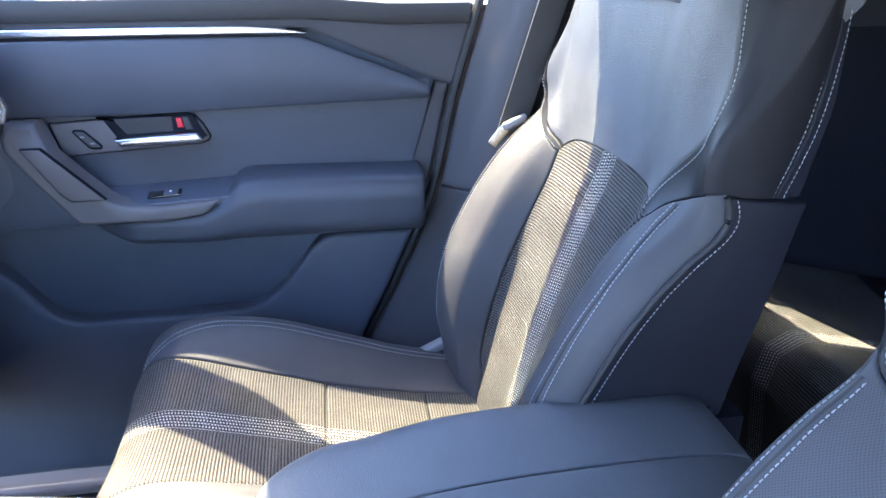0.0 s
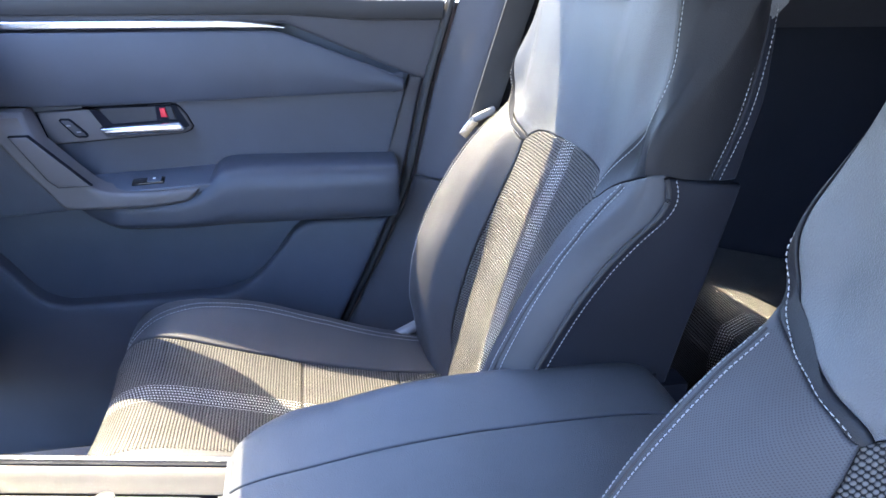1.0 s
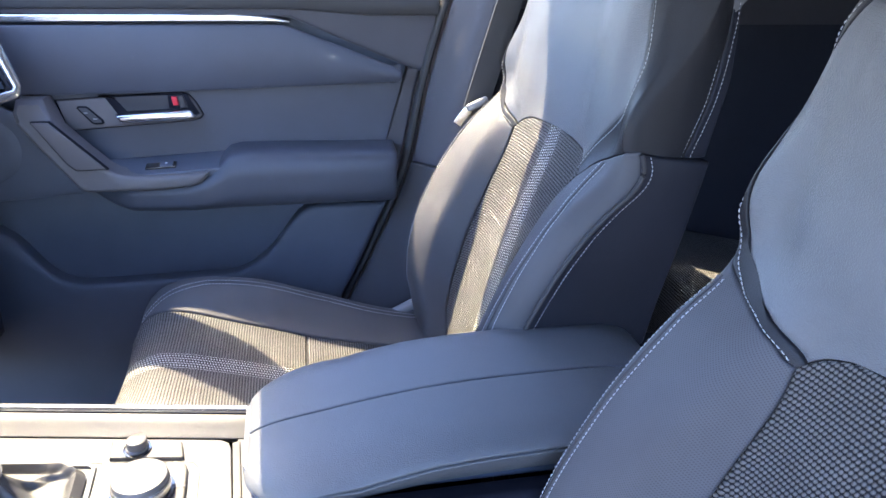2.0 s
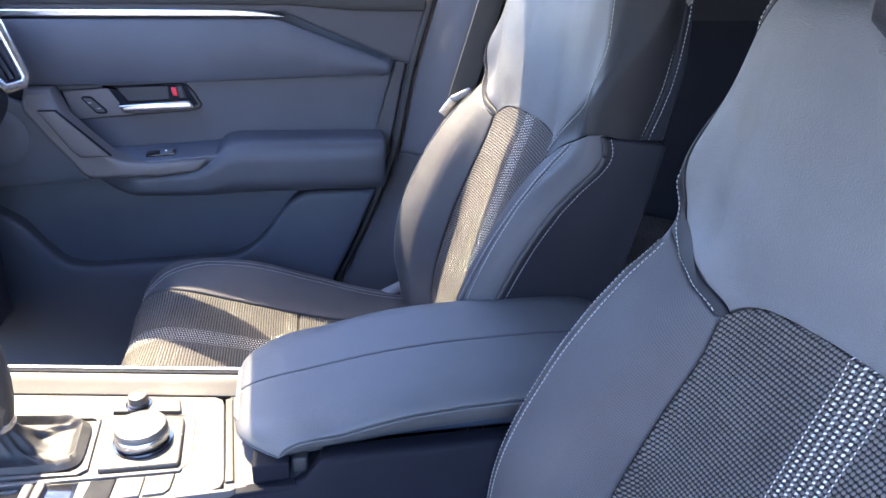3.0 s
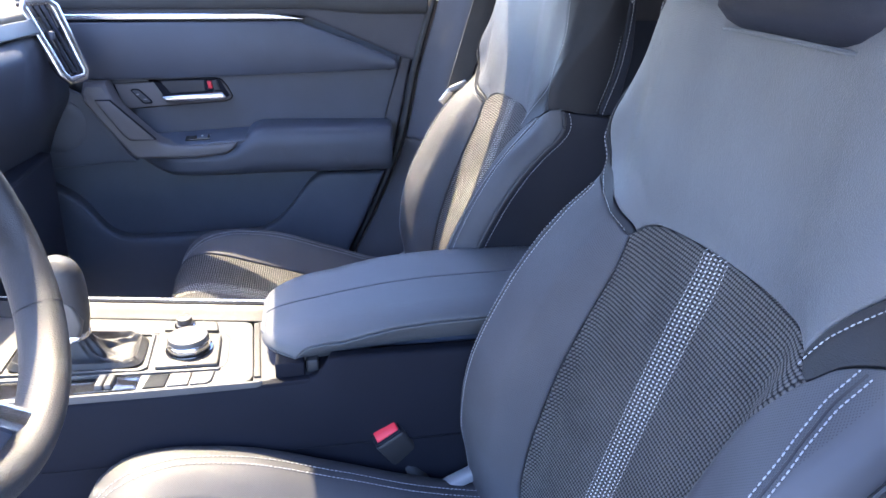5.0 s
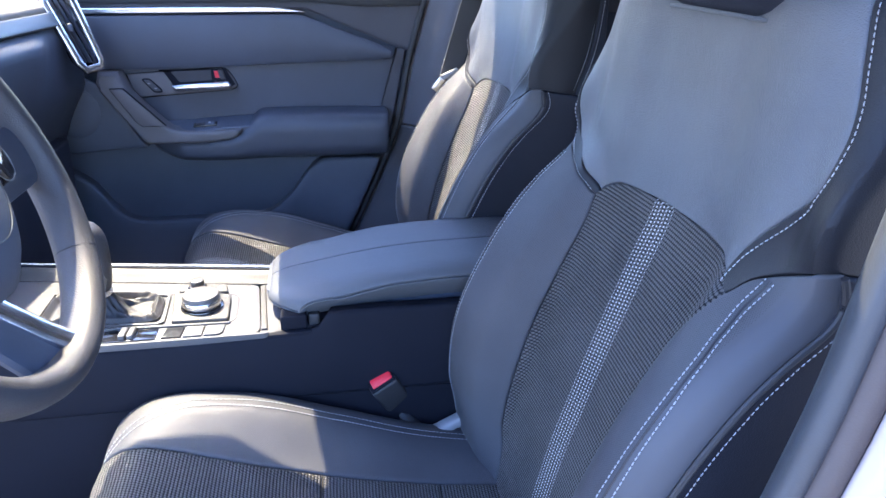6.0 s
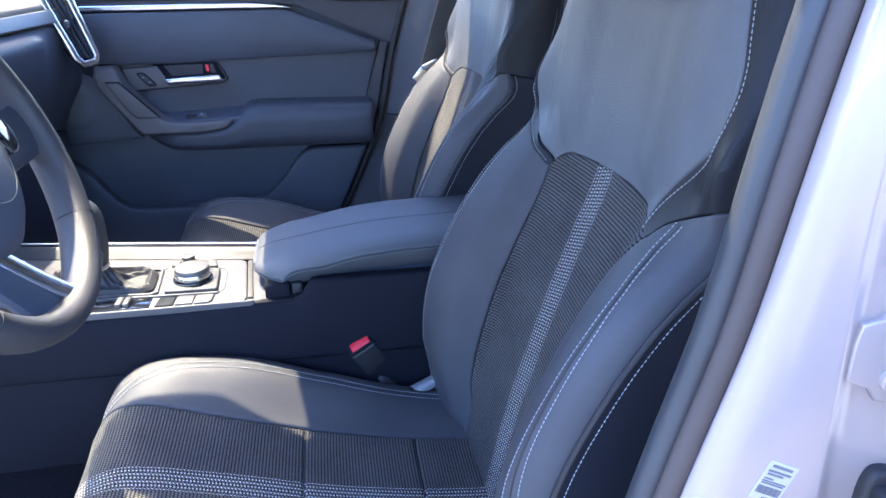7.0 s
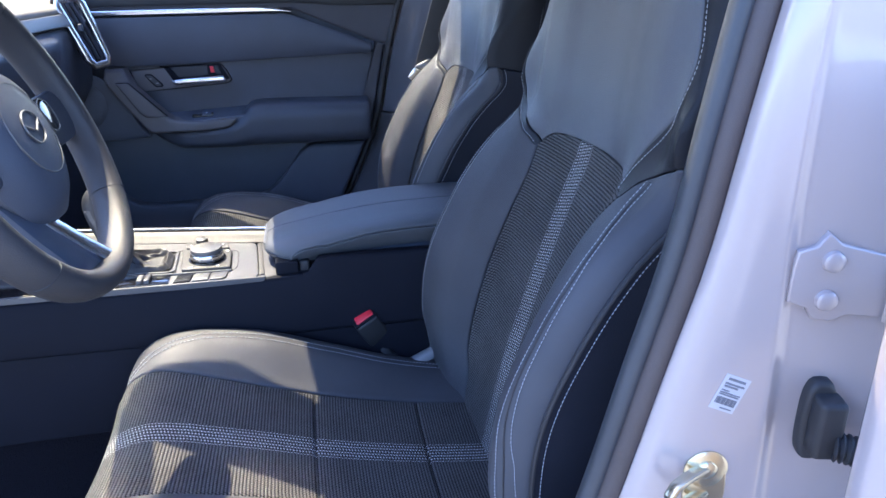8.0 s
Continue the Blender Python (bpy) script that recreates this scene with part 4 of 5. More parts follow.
def webbing(u, v):
    x = BA.x + (BB.x - BA.x) * v + (u - 0.5) * 0.047
    z = BA.z + (BB.z - BA.z) * v - (u - 0.5) * 0.012
    return x, BA.y + (BB.y - BA.y) * v + (u - 0.5) * 0.012, z
sheet("webbing", webbing, 6, 20, WEB, belt, r=0.0008, skirt=0.0015, toward=(0, -1, 0))
part("tongue_grip", block((0.042, 0.010, 0.014), (0.308, 0.622, 1.096), 0.005, 3, (0, -24, 0)), TRIM, belt, "pale plastic tongue head")
part("tongue_plate", block((0.034, 0.003, 0.017), (0.282, 0.622, 1.074), 0.001, 2, (0, -52, 0)), CHROME, belt, "bright metal tongue")

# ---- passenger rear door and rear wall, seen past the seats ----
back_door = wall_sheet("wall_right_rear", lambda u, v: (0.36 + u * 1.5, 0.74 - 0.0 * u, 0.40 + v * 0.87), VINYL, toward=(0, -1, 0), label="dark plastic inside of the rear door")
rear_glass = put("window_3", sheet_mesh("window_3", lambda u, v: (0.45 + u * 0.80, 0.75 - 0.20 * v, 1.25 + v * 0.26), 8, 6, 0.001, 0.004, (0, 1, 0)), GLASS, None)
tagged(rear_glass, "closed clear rear side window", "window", kind="structure")
rear_glass.visible_shadow = False
quarter = wall_sheet("wall_right_quarter", lambda u, v: ((0.632 + 0.14 * v) * (1 - u) + 1.85 * u, 0.75 - 0.20 * v, 1.20 + v * 0.33), PILLAR, toward=(0, -1, 0), label="dark trimmed rear quarter pillar")
# Tailgate colour is near-black to hold the unlit look of the rear cabin.
tail = wall_sheet("wall_rear", lambda u, v: (1.80 - 0.25 * v, (u - 0.5) * 1.44, 0.36 + v * 1.22), FLANK, toward=(-1, 0, 0), label="tailgate trim behind the rear seats darkened for shade")
left_rear = wall_sheet("wall_left_rear", lambda u, v: (1.15 + u * 0.7, -0.74 + 0.16 * np.maximum(v - 0.7, 0), 0.36 + v * 1.2), HARD, toward=(0, 1, 0), label="dark trim of the rear quarter")

bench = thing("rear_bench", (1.0, 0.37, 0.36), "black cloth rear bench with a white dashed stripe", "car seat")
for yc in (0.41, -0.41):
    w = 0.33
    def rear_cush(u, v, yc=yc, w=w):
        s = v * 0.72
        x = np.interp(s, [0, 0.14, 0.19, 0.24, 0.72], [0.700, 0.675, 0.688, 0.727, 1.235])
        z = np.interp(s, [0, 0.14, 0.19, 0.24, 0.72], [0.52, 0.700, 0.765, 0.788, 0.668])
        a = np.abs(2 * u - 1)
        return x, yc + (2 * u - 1) * w, z + 0.02 * np.clip((a - 0.5) / 0.4, 0, 1) ** 2 - 0.03 * np.clip((a - 0.92) / 0.08, 0, 1) ** 2
    sheet("bench_cushion", lambda u, v, f=rear_cush: f(u, v * 0.80), 30, 56, CLOTH, bench, "", r=0.01, skirt=0.03, toward=(0, 0, 1), uvfn=lambda U, V, P: ((2 * U - 1) * 0.33, V * 0.576))
    # Near-black colour replaces the shade that bounced light washes out here.
    sheet("cushion_rear", lambda u, v, f=rear_cush: f(u, 0.80 + v * 0.20), 30, 14, FLANK, bench, "black leather rear of the cushion darkened for shade", r=0.008, skirt=0.03, toward=(0, 0, 1))
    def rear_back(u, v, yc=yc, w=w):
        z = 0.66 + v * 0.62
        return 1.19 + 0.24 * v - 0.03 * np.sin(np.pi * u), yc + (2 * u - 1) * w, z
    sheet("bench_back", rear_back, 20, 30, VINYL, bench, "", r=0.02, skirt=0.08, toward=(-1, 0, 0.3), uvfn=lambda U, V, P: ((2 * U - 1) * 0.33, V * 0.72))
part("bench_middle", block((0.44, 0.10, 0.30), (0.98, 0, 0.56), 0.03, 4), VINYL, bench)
part("bench_base", block((0.46, 1.30, 0.24), (1.0, 0, 0.48), 0.02), HARD, bench)


# ---- centre console ----
console = thing("centre_console", (-0.1, 0.0, 0.37), "black centre console with silver top panel and padded armrest", "console")
rail_y = lambda x: np.interp(x, [-0.9, -0.42, -0.09], [0.125, 0.122, 0.088])
side_top = pchip([-0.9, -0.5, -0.3, -0.04, -0.018, -0.009, -0.003, 0.008, 0.12, 0.45], [0.862, 0.866, 0.868, 0.873, 0.8745, 0.880, 0.893, 0.901, 0.902, 0.902])


def flank_left(u, v):
    x = -0.85 + u * 1.28
    z = 0.775 + v * (side_top(x) - 0.775)
    return x, -0.140 + 0.014 * v ** 2, z
# Console sides coloured near-black in place of shade from seat and door.
sheet("side_panel", flank_left, 80, 10, FLANK, console, "smooth black side panel darkened for shade", r=0.007, skirt=0.02, toward=(0, -1, 0))
part("lower_side", slab([(-0.85, 0.612), (-0.35, 0.624), (0.43, 0.63), (0.43, 0.772), (-0.85, 0.776)], "y", -0.133, -0.10, 0.003), FLANK, console, "black lower side darkened for shade")
part("tunnel_side", slab([(-0.85, 0.37), (0.43, 0.37), (0.43, 0.70), (-0.85, 0.70)], "y", -0.118, -0.09, 0.003), CARPET, console, "black carpet on the tunnel")
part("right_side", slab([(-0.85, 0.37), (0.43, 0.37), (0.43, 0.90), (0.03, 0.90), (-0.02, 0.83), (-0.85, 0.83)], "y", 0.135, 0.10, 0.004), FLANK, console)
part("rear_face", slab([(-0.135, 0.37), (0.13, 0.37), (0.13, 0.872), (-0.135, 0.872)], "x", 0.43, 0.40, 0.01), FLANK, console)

# silver top panel, built from bars round the openings
TOPZ = 0.8745


def top_plate(name, outline, z=TOPZ, mat=SILVER, depth=0.012, bevel=0.0015, label=""):
    return part(name, slab(outline, "z", z, z - depth, bevel), mat, console, label)


rail_in = lambda x: 0.0845 - 0.187 * (np.asarray(x) + 0.352)
top_plate("top_panel", [(-0.80, 0.166), (-0.108, 0.036), (-0.100, 0.030), (-0.097, 0.020), (-0.0875, -0.108), (-0.091, -0.118), (-0.100, -0.1213), (-0.80, -0.1213)], label="silver console panel")
top_plate("near_edge_bar", [(-0.80, -0.1262), (-0.082, -0.1262), (-0.076, -0.1240), (-0.082, -0.1215), (-0.80, -0.1215)], TOPZ + 0.001, SILVER, 0.01, 0.001, "bright edge strip")
top_plate("divider_bar", [(-0.80, -0.066), (-0.132, -0.0905), (-0.130, -0.0860), (-0.80, -0.060)], TOPZ + 0.003, SILVER, 0.008, 0.001, "bright divider strip")
top_plate("rear_bar", [(-0.0962, 0.028), (-0.0866, -0.112), (-0.0785, -0.112), (-0.0885, 0.030)], TOPZ + 0.001, SLOT, 0.012, 0.001)
part("panel_seam", sweep_bm([(-0.36, 0.0385, TOPZ + 0.0002), (-0.24, 0.0210, TOPZ + 0.0002), (-0.150, 0.0075, TOPZ + 0.0002), (-0.132, 0.003, TOPZ + 0.0002), (-0.1255, -0.008, TOPZ + 0.0002), (-0.1235, -0.070, TOPZ + 0.0002), (-0.127, -0.081, TOPZ + 0.0002), (-0.137, -0.086, TOPZ + 0.0002)], oval(0.0013, 0.0010, 6)), RUBBER, console, "fine dark seam")


def rail_wall(u, v):
    x = -0.85 + u * 0.790
    k = [0.0, 0.35, 0.62, 0.80, 1.0]
    return x, rail_in(x) + pchip(k, [0.0, 0.008, 0.0165, 0.022, 0.027])(v), pchip(k, [0.8735, 0.8790, 0.8850, 0.8875, 0.8880])(v)
sheet("right_rail", rail_wall, 24, 16, SLOT, console, "black padded side rail", r=0.001, skirt=0.012, toward=(0, -1, 0.5))
part("rail_joint", sweep_bm([(x, float(rail_in(x)) + 0.0265, 0.8883) for x in np.linspace(-0.85, -0.062, 24)], oval(0.006, 0.003, 8, 3.0)), FLANK, console)
part("rail_strip", sweep_bm([(x, float(rail_in(x)) + 0.0320, 0.8895) for x in np.linspace(-0.85, -0.060, 24)], oval(0.0065, 0.006, 8, 3.0)), CHROME, console, "bright rail strip")
sheet("rail_back", lambda u, v: (-0.85 + u * 0.765, rail_in(-0.85 + u * 0.765) + 0.035 + 0.03 * v, 0.888 - 0.20 * v), 10, 4, FLANK, console, "", r=0.002, skirt=0.01, toward=(0, 1, 0))
sheet("left_rim", lambda u, v: (-0.078 + u * 0.06, -0.1275 + 0.012 * v, side_top(-0.078 + u * 0.06) + 0.0005 * v), 16, 4, FLANK, console, "", r=0.002, skirt=0.012, toward=(0, 0, 1))
part("cubby_floor", slab([(-0.088, -0.120), (0.03, -0.120), (0.03, 0.085), (-0.092, 0.060)], "z", 0.8725, 0.85, 0.001), PILLAR, console, "open tray before the armrest")
part("cubby_block", block((0.036, 0.200, 0.030), (-0.042, -0.016, 0.8775), 0.002), FLANK, console, "dark inner cup edge")
part("lid_stop", block((0.016, 0.19, 0.026), (-0.014, -0.012, 0.876), 0.003), RUBBER, console)

# switches round the control knob
part("knob_plate", slab([(-0.222, 0.0130), (-0.146, -0.0010), (-0.139, -0.0035), (-0.1365, -0.010), (-0.1335, -0.076), (-0.135, -0.082), (-0.209, -0.0795), (-0.211, -0.078)], "z", 0.8805, 0.868, 0.002), SLOT, console, "dark grey switch plate")
part("plate_joint", slab([(-0.1735, -0.0815), (-0.1720, -0.0815), (-0.1720, -0.071), (-0.1735, -0.071)], "z", 0.8809, 0.878, 0), INK, console)
part("plate_joint", slab([(-0.147, -0.038), (-0.135, -0.038), (-0.135, -0.0365), (-0.147, -0.0365)], "z", 0.8809, 0.878, 0), INK, console)
for x, y in ((-0.196, -0.074), (-0.154, -0.075), (-0.143, -0.012)):
    part("switch_mark", block((0.004, 0.003, 0.0006), (x, y, 0.8809), 0), MARK, console)
KX, KY = -0.174, -0.040
knob = part("control_knob", lathe([(0, 0.0200), (0.0236, 0.0200), (0.0248, 0.0196), (0.0254, 0.0184), (0.0256, 0.014), (0.0263, 0.0135), (0.0267, 0.008), (0.0260, 0.004), (0.0240, 0.0025), (0.0240, 0)], (KX, KY, 0.8815), 56), KNOB, console, "silver rotary control knob")
part("knob_ring", lathe([(0.0264, 0.0), (0.0273, 0.003), (0.0271, 0.009), (0.0260, 0.0105), (0.0255, 0.0)], (KX, KY, 0.8840), 56), CHROME, knob, "bright knurled ring")
part("knob_collar", lathe([(0.0300, 0.0), (0.0300, 0.0028), (0.0255, 0.0032), (0.0250, 0)], (KX, KY, 0.8795), 56), GLOSS, knob, "gloss black collar")
part("small_switch_plate", slab([(-0.219, 0.0475), (-0.152, 0.0365), (-0.147, 0.0340), (-0.1425, 0.0095), (-0.146, 0.0085), (-0.216, 0.0195)], "z", 0.8795, 0.868, 0.002), SLOT, console, "grey switch plate")
part("plate_joint", slab([(-0.1675, 0.0395), (-0.1660, 0.0392), (-0.1630, 0.0112), (-0.1645, 0.0115)], "z", 0.8799, 0.877, 0), INK, console)
for x, y in ((-0.155, 0.025), (-0.172, 0.024), (-0.209, 0.030)):
    part("switch_mark", block((0.003, 0.003, 0.0006), (x, y, 0.8799), 0), MARK, console)
volume = part("volume_knob", lathe([(0, 0.0135), (0.0085, 0.0135), (0.0100, 0.0125), (0.0104, 0.009), (0.0100, 0.008), (0.0100, 0.004), (0.0115, 0.0032), (0.0115, 0)], (-0.190, 0.028, 0.8795), 36), KNOB, console, "small silver volume knob")
part("volume_collar", lathe([(0.014, 0), (0.014, 0.002), (0.011, 0.0024), (0.011, 0)], (-0.190, 0.028, 0.8790), 36), GLOSS, volume)

# switch row along the driver's edge
part("row_bed", slab([(-0.80, -0.1205), (-0.226, -0.1205), (-0.226, -0.0885), (-0.80, -0.069)], "z", 0.8752, 0.868, 0.001), GLOSS, console, "gloss black switch strip")
# Solid near-black plate, its colour standing for the dark of an open slot.
part("black_slot_plate", slab([(-0.219, -0.1195), (-0.193, -0.1195), (-0.191, -0.0905), (-0.215, -0.0900)], "z", 0.8765, 0.868, 0.0015), FLANK, console, "black button")
part("silver_button", slab([(-0.190, -0.1195), (-0.1655, -0.1195), (-0.1640, -0.0925), (-0.188, -0.0910)], "z", 0.8772, 0.868, 0.0015), SILVER, console)
part("silver_button", slab([(-0.163, -0.1195), (-0.143, -0.1195), (-0.138, -0.1145), (-0.136, -0.0930), (-0.1615, -0.0925)], "z", 0.8772, 0.868, 0.0015), SILVER, console)
part("toggle_well", slab([(-0.298, -0.1195), (-0.228, -0.1195), (-0.228, -0.0905), (-0.298, -0.0885)], "z", 0.8765, 0.866, 0.001), GLOSS, console)
for dx in (-0.0055, 0.0055):
    part("mode_toggle", block((0.0095, 0.026, 0.010), (-0.264 + dx, -0.104, 0.878), 0.0025, 3, (0, 6 if dx < 0 else -6, -2)), SILVER, console, "silver mode toggle")
for k in range(6):
    part("gear_mark", block((0.006, 0.003 + 0.002 * (k % 2), 0.0005), (-0.318 - 0.011 * (k % 3), -0.095 - 0.010 * (k // 3), 0.8757), 0), MARK, console)

# gear lever with its pleated gaiter
lever = thing("gear_lever", (-0.335, -0.025, 0.874), "black leather gear lever with chrome sides and pleated gaiter", "gear lever")
part("gaiter_frame", sweep_bm([(-0.400, -0.066, 0.8760), (-0.230, -0.0775, 0.8760), (-0.2235, -0.073, 0.8760), (-0.2285, 0.009, 0.8760), (-0.234, 0.0145, 0.8760), (-0.400, 0.0405, 0.8760)], oval(0.005, 0.005, 8, 3.0), closed=True), SILVER, lever, "bright gaiter frame")
bm = bmesh.new()
N_G, M_G, rings = 96, 26, []
GC = [(-0.397, -0.063), (-0.229, -0.074), (-0.2325, 0.011), (-0.397, 0.0375)]


def gaiter_rim(a):
    """The rounded four-sided mouth of the gaiter."""
    c, s = math.cos(a), math.sin(a)
    u, v = (0.5 + 0.5 * math.copysign(abs(q) ** 0.34, q) for q in (c, s))
    x = (GC[0][0] * (1 - u) + GC[1][0] * u) * (1 - v) + (GC[3][0] * (1 - u) + GC[2][0] * u) * v
    y = (GC[0][1] * (1 - u) + GC[1][1] * u) * (1 - v) + (GC[3][1] * (1 - u) + GC[2][1] * u) * v
    return x, y


for j in range(M_G):
    f = j / (M_G - 1)
    ring = []
    for k in range(N_G):
        a = 2 * math.pi * k / N_G
        c, s = math.cos(a), math.sin(a)
        bx, by = gaiter_rim(a)
        g = f ** 0.9
        x, y = bx + (-0.320 + 0.017 * c - bx) * g, by + (-0.022 + 0.014 * s - by) * g
        corner = abs(math.sin(2 * a)) ** 3
        wave = math.sin(math.pi * f)
        ridge = 0.010 * math.exp(-((f - 0.09) / 0.07) ** 2)
        sag = -0.010 * math.exp(-((f - 0.42) / 0.20) ** 2) * (1 - 0.9 * corner)
        fold = 0.0045 * wave * math.sin(7 * a + 5 * f + 1.2 * math.sin(3 * a)) + 0.0022 * wave * math.sin(13 * a - 8 * f)
        z = 0.8755 + ridge + 0.006 * f + sag + fold + 0.026 * max(0.0, f - 0.62) ** 1.3 / 0.38 ** 1.3
        ring.append(bm.verts.new((x, y, max(z, 0.8752 if f > 0.02 else 0.872))))
    rings.append(ring)
for a, b in zip(rings, rings[1:]):
    for k in range(N_G):
        bm.faces.new((a[k], a[(k + 1) % N_G], b[(k + 1) % N_G], b[k]))
bmesh.ops.recalc_face_normals(bm, faces=bm.faces)
part("gaiter", bm, RUBBER, lever, "wrinkled black leather gaiter", 70.0)
part("collar", lathe([(0.021, 0), (0.0215, 0.004), (0.019, 0.010), (0.016, 0.010), (0.016, 0)], (-0.318, -0.022, 0.902), 32, (0, -6, 0)), CHROME, lever, "chrome collar")
stem = spline([(-0.318, -0.022, 0.905), (-0.320, -0.022, 0.935), (-0.324, -0.022, 0.968), (-0.327, -0.022, 0.996), (-0.329, -0.022, 1.012)], 16)
part("grip", sweep_bm([tuple(p) for p in stem], oval(0.050, 0.060, 20, 2.6), up=(1, 0, 0), scale=[0.62, 0.68, 0.74, 0.80, 0.85, 0.89, 0.93, 0.97, 1.0, 1.02, 1.03, 1.02, 0.98, 0.90, 0.74, 0.45]), SKIN, lever, "black leather grip")
part("side_trim", slab([(-0.334, 0.912), (-0.304, 0.910), (-0.298, 0.930), (-0.304, 0.952), (-0.318, 0.974), (-0.336, 0.984), (-0.350, 0.978), (-0.340, 0.950)], "y", -0.0460, -0.030, 0.004), KNOB, lever, "satin grip side")

# padded armrest lid in two halves
a_top = pchip([-0.102, -0.098, -0.09, -0.07, -0.03, 0.035, 0.10, 0.165, 0.26, 0.33, 0.37, 0.385], [0.896, 0.904, 0.910, 0.917, 0.9245, 0.934, 0.941, 0.9455, 0.947, 0.944, 0.934, 0.917])
lid = thing("armrest_lid", (0.14, 0.0, 0.90), "padded black leather armrest lid in two halves", "armrest")


def front_cut(y):
    return -0.079 + 0.046 * np.clip((np.abs(y) - 0.052) / 0.058, 0, 1) ** 2.0


def lid_top(x, y):
    """Height of the lid over the plan; the long sides roll down."""
    e = np.clip((np.abs(y) / 0.11 - 0.62) / 0.38, 0, 1)
    ahead = x - (front_cut(y) + 0.101) * np.clip((0.10 - x) / 0.10, 0, 1)
    return a_top(np.clip(ahead, -0.101, 0.385)) - 0.012 * (1 - np.sqrt(np.maximum(1 - e * e, 0))) * np.clip((ahead + 0.101) / 0.08, 0.25, 1)


for side in (1, -1):
    def half(u, v, side=side):
        y = side * (0.0012 + u * 0.1088)
        x0 = front_cut(y)
        x = x0 + v ** 1.4 * (0.385 - x0)
        return x, y, lid_top(x, y)
    sheet("cushion_half", half, 24, 52, LID_HIDE, lid, "padded black leather half", r=0.0016, skirt=0.014, toward=(0, 0, 1))

    def band(u, v, side=side):
        """The lower border: from the middle of the front round the corner and along the side."""
        ys = np.r_[np.linspace(0, 0.11, 30), np.full(40, 0.11)]
        xs = np.r_[front_cut(np.linspace(0, 0.11, 30)), np.linspace(float(front_cut(0.11)), 0.38, 41)[1:]]
        d = np.r_[0, np.cumsum(np.hypot(np.diff(xs), np.diff(ys)))] / 1.0
        x, y = np.interp(u * d[-1], d, xs), np.interp(u * d[-1], d, ys)
        z0 = lid_top(x, y) - 0.0025
        lo = pchip([-0.11, -0.07, -0.03, 0.02, 0.12, 0.4], [0.874, 0.875, 0.879, 0.885, 0.896, 0.903])(x)
        tx, ty = np.gradient(xs), np.gradient(ys)
        n = np.hypot(tx, ty)
        w = 0.020 * v ** 1.2
        return x + w * np.interp(u * d[-1], d, ty / n), side * (y - w * np.interp(u * d[-1], d, tx / n)), z0 * (1 - v) + np.minimum(lo, z0 - 0.004) * v
    sheet("lid_base", band, 70, 8, LID_HIDE, lid, "", r=0.0012, skirt=0.012, toward=(-0.5, side, 0))
part("lid_core", slab([(-0.060, -0.085), (-0.080, -0.045), (-0.080, 0.045), (-0.060, 0.085), (0.37, 0.09), (0.37, -0.09)], "z", 0.888, 0.904, 0.004), HARD, lid)

# buckle beside the driver's seat
buckle = thing("belt_buckle", (0.09, -0.15, 0.70), "black belt buckle with a red release button", "seat belt")
B_A = Vector((-0.40, -0.40, 0.82)).normalized()
B_L = (Vector((0.92, 0.30, 0)) - B_A * B_A.dot(Vector((0.92, 0.30, 0)))).normalized()
B_W = B_A.cross(B_L)
B_O = Vector((0.074, -0.142, 0.794))
B_M = Matrix(((B_L.x, B_W.x, B_A.x, B_O.x), (B_L.y, B_W.y, B_A.y, B_O.y), (B_L.z, B_W.z, B_A.z, B_O.z), (0, 0, 0, 1)))
for nm, size, at, bev, mat, lab in (("housing", (0.042, 0.029, 0.080), (0, 0, -0.041), 0.006, RUBBER, "black plastic housing"), ("button_rim", (0.0385, 0.0255, 0.004), (0, 0, 0.0005), 0.0015, FLANK, "dark button surround"), ("release_button", (0.032, 0.018, 0.006), (0.001, 0, 0.0015), 0.0025, RED, "red release button")):
    bm = block(size, at, bev)
    bmesh.ops.transform(bm, matrix=B_M, verts=bm.verts)
    part(nm, bm, mat, buckle, lab)
part("stalk", sweep_bm([tuple(B_O - B_A * 0.07), (0.125, -0.14, 0.70), (0.15, -0.14, 0.62)], oval(0.030, 0.018, 10)), RUBBER, buckle)

# ---- dashboard ----
dash = thing("dashboard", (-0.7, 0.0, 0.40), "black dashboard with sunlit top and silver framed vents", "dashboard")
dash_lip = lambda y: np.interp(y, [-0.75, 0.1, 0.45, 0.60, 0.72], [-0.60, -0.56, -0.52, -0.50, -0.50])


def dash_top(u, v):
    y = -0.74 + u * 1.46
    x1 = dash_lip(y)
    return x1 - 0.70 * (1 - v), y, pchip([0, 0.4, 0.78, 0.90, 1.0], [1.16, 1.25, 1.286, 1.277, 1.250])(v)
sheet("dash_top", dash_top, 40, 14, DASH, dash, "sunlit black top pad", r=0.008, skirt=0.015, toward=(0, 0, 1))


def dash_trim(u, v):
    y = -0.10 + u * 0.82
    x1 = dash_lip(y)
    return x1 + 0.006 + 0.010 * (1 - v), y, 1.216 + 0.026 * v
sheet("trim_band", dash_trim, 30, 4, BAND, dash, "grey trim band", r=0.003, skirt=0.02, toward=(1, 0, 0.3))


def dash_face(u, v):
    y = -0.10 + u * 0.82
    x1 = dash_lip(y)
    k = [0, 0.15, 0.35, 0.6, 1.0]
    flat = 1 - 0.75 * np.clip((y - 0.46) / 0.08, 0, 1)
    return x1 + pchip(k, [0.004, 0.034, 0.012, -0.05, -0.17])(v) * np.where(v < 0.42, flat, 1.0), y, pchip(k, [1.214, 1.185, 1.10, 0.98, 0.62])(v)
sheet("dash_face", dash_face, 30, 24, SOFT, dash, "black padded face", r=0.012, skirt=0.03, toward=(1, 0, 0))
